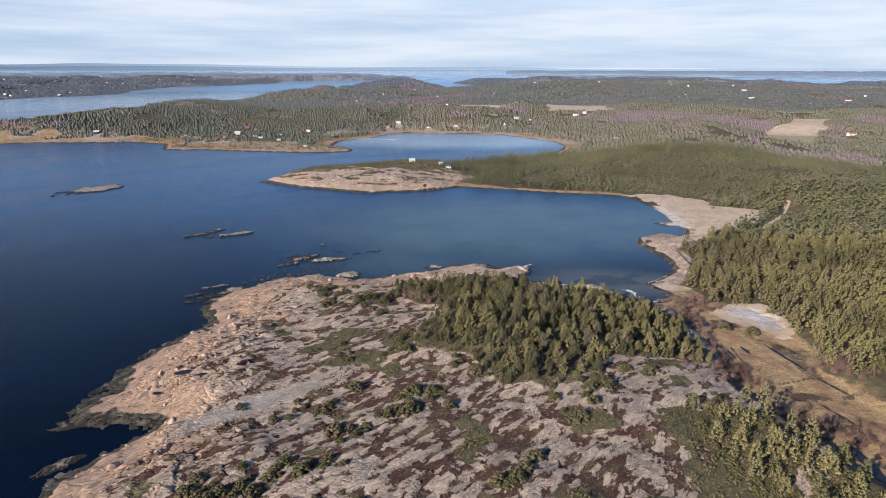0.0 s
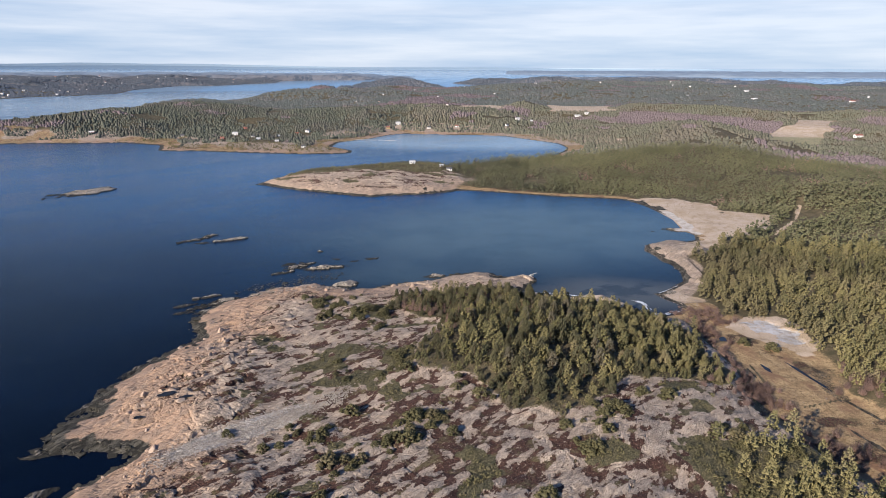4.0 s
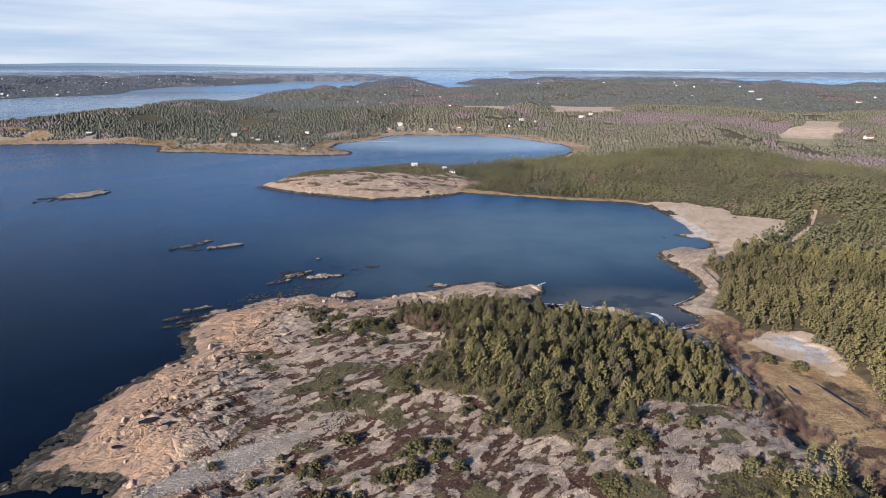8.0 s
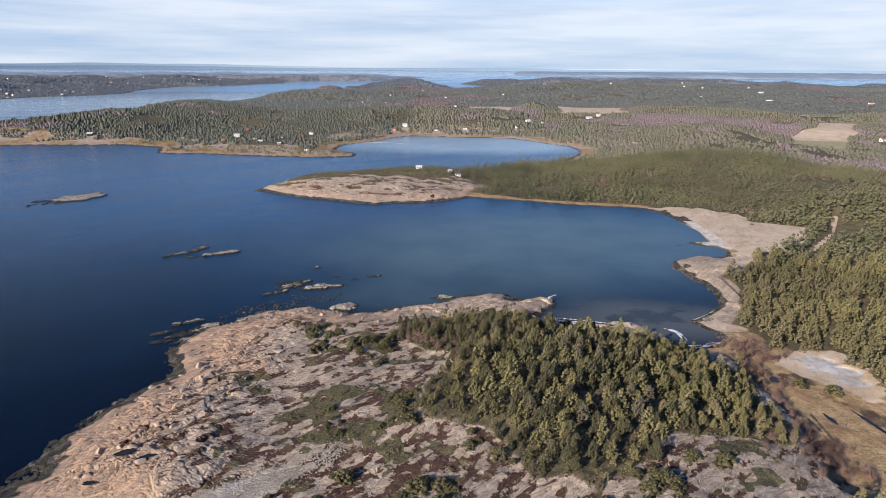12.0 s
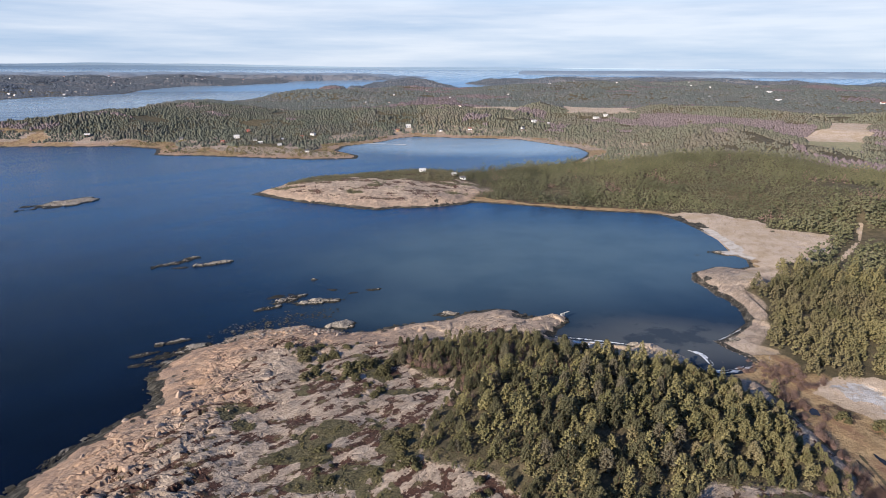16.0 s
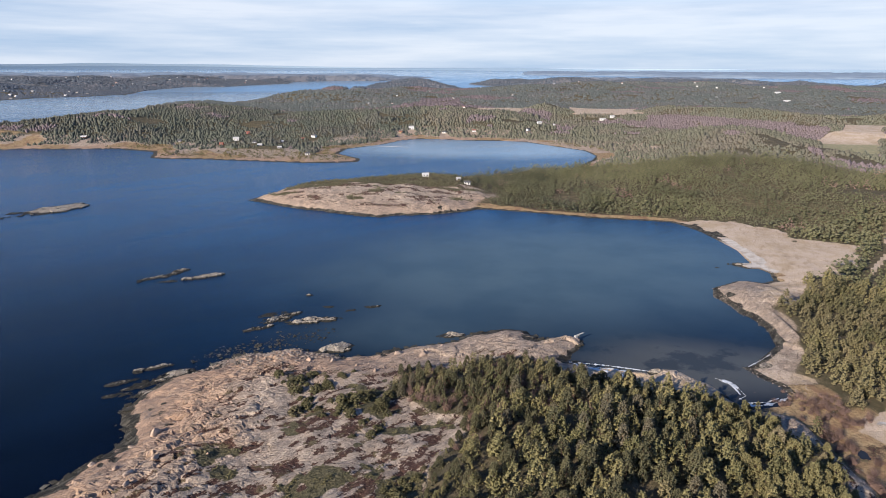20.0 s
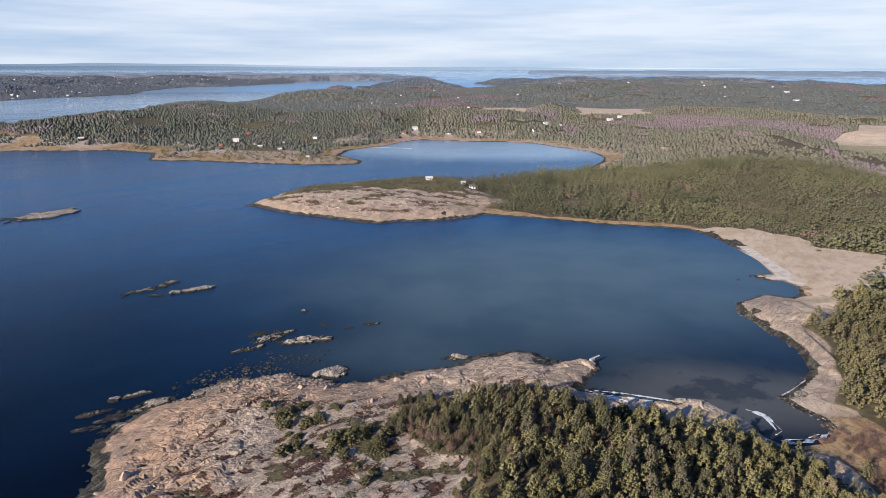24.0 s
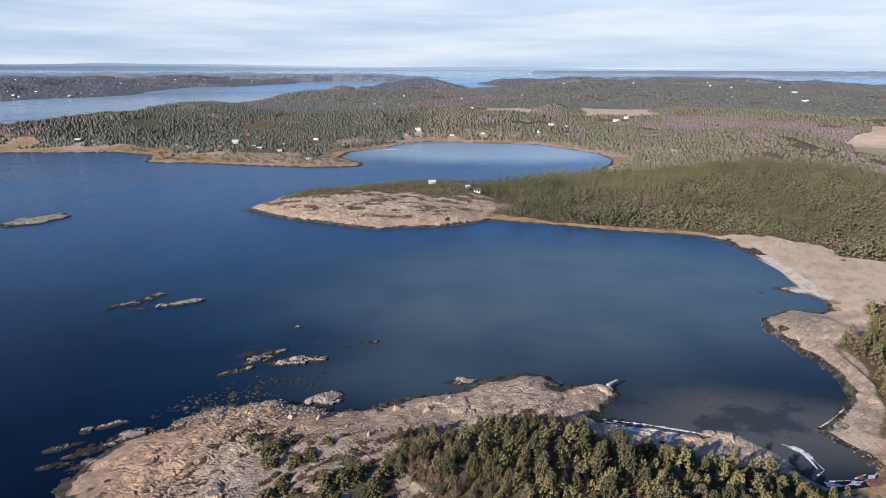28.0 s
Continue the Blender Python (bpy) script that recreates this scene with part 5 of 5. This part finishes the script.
WH, RD, GR = "white timber house with a dark roof among pines", "small red timber cottage with a tiled roof", "grey weathered cabin with a pale roof at the shore"
for cx, cy, ln, wd, hh, tn, wm, rm, lb in [
        (-21, 657, 8.5, 6, 2.2, 8, M_WHITE, M_PALE, "white low house with a pale roof on the rocky spit"), (17, 640, 8, 5, 2.4, -12, M_WHITE, M_SLATE, "white cabin with a dark roof beside tall trees"),
        (9, 644, 5, 4, 2.2, 20, M_GREYW, M_PALE, GR), (-306, 992, 12, 8, 4.0, 10, M_WHITE, M_PALE, WH), (-176, 867, 8, 6, 3.0, 5, M_WHITE, M_SLATE, WH),
        (-236, 976, 7, 5, 2.6, 30, M_GREYW, M_PALE, GR), (-313, 952, 8, 5, 2.6, -10, M_REDW, M_TILE, RD), (-224, 917, 8, 5, 2.4, 15, M_GREYW, M_PALE, GR),
        (-201, 1027, 10, 7, 3.6, -20, M_WHITE, M_SLATE, WH), (-214, 1010, 7, 5, 2.6, 25, M_REDW, M_TILE, RD), (-62, 1141, 12, 8, 4.4, 10, M_WHITE, M_PALE, WH), (-78, 1114, 8, 6, 3.0, 0, M_YELLOW, M_TILE, "ochre timber house with a red roof by the cove"),
        (-7, 1119, 9, 6, 2.8, 5, M_WHITE, M_SLATE, WH), (42, 1122, 9, 6, 2.8, -5, M_WHITE, M_TILE, "white cottage with a red roof by the cove"), (160, 1204, 12, 7, 4.0, 20, M_WHITE, M_PALE, WH),
        (131, 1128, 9, 6, 3.0, 40, M_WHITE, M_SLATE, WH), (188, 1227, 10, 7, 3.4, 0, M_GREYW, M_PALE, GR), (306, 1350, 16, 8, 3.4, 8, M_WHITE, M_PALE, WH), (328, 1362, 12, 8, 3.4, 8, M_WHITE, M_PALE, WH),
        (-314, 1072, 9, 6, 3.0, 0, M_REDW, M_TILE, RD), (636, 943, 18, 9, 4.0, 6, M_WHITE, M_TILE, "long white farmhouse with a red tiled roof"), (-522, 985, 11, 7, 3.2, 10, M_REDW, M_PALE, RD),
        (-204, 1469, 14, 8, 3.4, 12, M_WHITE, M_PALE, WH), (1035, 2114, 24, 10, 5, 10, M_WHITE, M_PALE, WH), (977, 1940, 26, 10, 5, -15, M_WHITE, M_PALE, WH), (1120, 1700, 20, 10, 5, 0, M_WHITE, M_TILE, WH),
        (-270, 960, 7, 5, 2.6, 12, M_WHITE, M_SLATE, WH), (-255, 935, 9, 5, 2.6, 5, M_GREYW, M_PALE, GR), (-385, 985, 9, 6, 2.8, 0, M_GREYW, M_SLATE, GR)]:
    house(cx, cy, ln, wd, hh, tn, wm, rm, lb)
for k in range(26):
    hx = -1560 + 11 * k + 60 * math.sin(k * 2.3)
    hy = 2190 + 75 * math.sin(k * 1.7) + 6 * k + (140 if k % 4 == 0 else 0)
    if height_at(hx, hy) > 1:
        house(hx, hy, 13, 9, 5, k * 37 % 60 - 30, M_WHITE if k % 3 else M_GREYW, M_PALE if k % 2 else M_SLATE, "white house on the wooded far shore of the strait", 1.0)
def cottage(cx, cy, size, turn, wall_mat, roof_mat):
    """A house some kilometres off: four walls, gables and a roof."""
    bxp, byp, bzp = (float(k[0]) for k in bend(np.array([float(cx)]), np.array([float(cy)]), np.array([height_at(cx, cy) + 1.0])))
    root = new("house")
    root.matrix_basis = pose(bxp, byp, bzp, 0, 0, turn)
    hgt = size * 0.42
    bm = bmesh.new()
    ends = [[bm.verts.new((sx * size / 2, py_, pz_)) for py_, pz_ in ((-size * 0.3, -2), (size * 0.3, -2), (size * 0.3, hgt), (0, hgt * 1.5), (-size * 0.3, hgt))] for sx in (-1, 1)]
    bm.faces.new(ends[0][::-1])
    bm.faces.new(ends[1])
    for k in (0, 1, 4):
        bm.faces.new((ends[0][k], ends[0][(k + 1) % 5], ends[1][(k + 1) % 5], ends[1][k]))
    part("wall", bm, wall_mat, root)
    bm = bmesh.new()
    for s in (-1, 1):
        bmesh.ops.create_cube(bm, size=1.0, matrix=Matrix.Translation((0, s * size * 0.16, hgt * 1.27)) @ pose(0, 0, 0, -s * 35) @ Matrix.Diagonal((size * 1.06, size * 0.42, 0.2, 1)))
    part("roof", bm, roof_mat, root)
    return tagged(root, "pale house among the distant woods", "house", "houses far off")


for n in range(120):
    hx, hy = (random.uniform(-2600, -1250), random.uniform(2000, 4800)) if n % 3 else (random.uniform(-250, 1500), random.uniform(1550, 3000))
    spot = land(np.array([hx]), np.array([hy]))
    if spot["sd"][0] > 90 and abs(math.degrees(math.atan2(hx, hy))) < 38:
        cottage(hx, hy, random.uniform(4.0, 6.5) + 1.0 * (hy > 2800), random.uniform(-40, 40), random.choice((M_WHITE, M_WHITE, M_GREYW)), random.choice((M_PALE, M_SLATE, M_TILE)))
for k in range(9):
    house(395 + 16 * k, 3352 - 8 * k, 15, 12, 7, 5, M_WHITE, M_PALE, "row of pale buildings far inland")

# ---- springboard and jetty ----
board = new("springboard")
board.matrix_basis = pose(52.5, 326.0, max(height_at(52.5, 326), 1.0), 0, 0, 38)
M_PLANK = plain_material("weathered_planks", (0.52, 0.50, 0.46), (0.38, 0.36, 0.33), 3.0)
M_CONC = plain_material("grey_concrete", (0.45, 0.44, 0.42), (0.36, 0.35, 0.33), 2.0)
part("plank", box(5.2, 0.75, 0.14, (2.2, 0, 1.0), 0.02), M_PLANK, board)
part("base", box(1.3, 1.1, 1.3, (0.2, 0, 0.2), 0.04), M_CONC, board, "concrete base on the rock")
part("trestle", box(0.25, 0.9, 1.0, (1.6, 0, 0.45), 0.02), M_CONC, board)
tagged(board, "pale springboard on a concrete base at the rock's tip", "springboard")
jetty = new("jetty")
jetty.matrix_basis = pose(-118, 979, 0, 0, 0, math.degrees(math.atan2(964 - 979, 63)))
for k in range(16):
    part("deck_plank", box(3.9, 2.0, 0.16, (2 + 4 * k, 0, 0.85), 0.02), M_PLANK, jetty)
for k in range(9):
    for s in (-0.8, 0.8):
        part("post", box(0.22, 0.22, 1.9, (1 + 7.6 * k, s, 0.05), 0.02), M_PLANK, jetty)
tagged(jetty, "long narrow wooden jetty standing in the cove", "jetty")


# ---- bare thickets at the meadow's edge ----
def twigs(n, tall, wide):
    """A leafless shrub: many thin upright shoots from one stool."""
    pieces = []
    for i in range(n):
        a, d = rng.random() * 6.2832, wide * 0.5 * rng.random() ** 0.6
        tx, ty, tz = d * math.cos(a), d * math.sin(a), tall * (0.55 + 0.45 * rng.random())
        b = 0.022 + 0.022 * rng.random()
        v = np.array([(tx * 0.4 - b, ty * 0.4, 0), (tx * 0.4 + b, ty * 0.4 - b, 0), (tx * 0.4, ty * 0.4 + b, 0), (tx, ty, tz * (1.0 - 0.45 * (2 * d / wide) ** 2))])
        pieces.append((v, np.array([(0, 1, 3), (1, 2, 3), (2, 0, 3)])))
    return joined(pieces)


shrubs = [twigs(120, 2.4 + 0.35 * i, 3.4) for i in range(5)]
spots = [(107, 200, 5, 5, 40), (112, 200, 3, 5, 26), (113, 228, 2, 12, 26), (116, 250, 2, 8, 24), (118, 166, 6, 4, 60), (128, 160, 5, 4, 40), (98, 190, 6, 5, 18), (120, 276, 5, 4, 30), (125, 268, 5, 4, 24)]
x = np.concatenate([rng.normal(a, c, n) for a, b, c, d, n in spots])
y = np.concatenate([rng.normal(b, d, n) for a, b, c, d, n in spots])
plant("bare_thicket", shrubs, x, y, land(x, y)["h"] - 0.1, 0.6 + 0.6 * rng.random(len(x)), rng, M_BARE, "leafless brown willow thicket at the meadow edge", "thicket")
grove = [twigs(130, 4.2 + 0.6 * i, 4.2) for i in range(4)]
x, y = rng.normal(150, 4, 30), rng.normal(204, 6, 30)
plant("birch_grove", grove, x, y, land(x, y)["h"] - 0.1, 0.7 + 0.5 * rng.random(30), rng, M_BARE, "leafless birch grove with pale stems by the ditch", "thicket")
x, y = rng.uniform(-16, 46, 330), rng.normal(272, 14, 330)
m = land(x, y)["pines"] > 0.3
plant("bare_saplings", [twigs(70, 3.2, 3.0), twigs(70, 3.6, 2.6)], x[m], y[m], land(x, y)["h"][m] - 0.1, 0.7 + 0.6 * rng.random(m.sum()), rng, M_BARE, "grey leafless saplings among the pines", "thicket")


M_POND = plain_material("peaty_pool", (0.012, 0.011, 0.010), (0.022, 0.019, 0.015), 0.6, 0.25, 0.3, 0.1, 0.02)


def pond(cx, cy, length, width, turn, seed, label):
    """Still water lying in a hollow."""
    n = 40
    a = np.linspace(0, 2 * math.pi, n, endpoint=False)
    k = 1 + fbm(np.cos(a) * 2 + seed, np.sin(a) * 2, 1.0, 3, 100 + seed) * 0.9
    lx, ly = np.cos(a) * length / 2 * k, np.sin(a) * width / 2 * k
    c, s_ = math.cos(radians(turn)), math.sin(radians(turn))
    px_, py_ = cx + lx * c - ly * s_, cy + lx * s_ + ly * c
    z = float(np.max(land(np.concatenate([px_, cx + 0.5 * (px_ - cx)]), np.concatenate([py_, cy + 0.5 * (py_ - cy)]))["h"])) + 0.03
    bm = bmesh.new()
    bm.faces.new([bm.verts.new((q, w, z)) for q, w in zip(px_, py_)])
    me = bpy.data.meshes.new("pond")
    bm.to_mesh(me)
    bm.free()
    me.materials.append(M_POND)
    return tagged(new("pond", me), label, "pond", kind="structure")


for n, (a, b, l, w, t, lb) in enumerate([(136.5, 215, 22, 1.5, -80, "dark pool in the wet meadow"), (120, 247, 5, 3, 60, "small dark pool in the meadow"), (124.5, 221, 6, 1.8, 100, "narrow pool in the meadow grass"),
                                         (123, 146, 16, 3.6, 85, "dark creek among the reeds"), (-84.5, 192.5, 7, 2.6, 25, "rainwater pool in the granite"), (-78, 191, 5, 1.6, 20, "rainwater pool in the granite"),
                                         (-90, 184, 3, 1.6, 10, "rainwater pool in the granite")]):
    pond(a, b, l, w, t, n, lb)
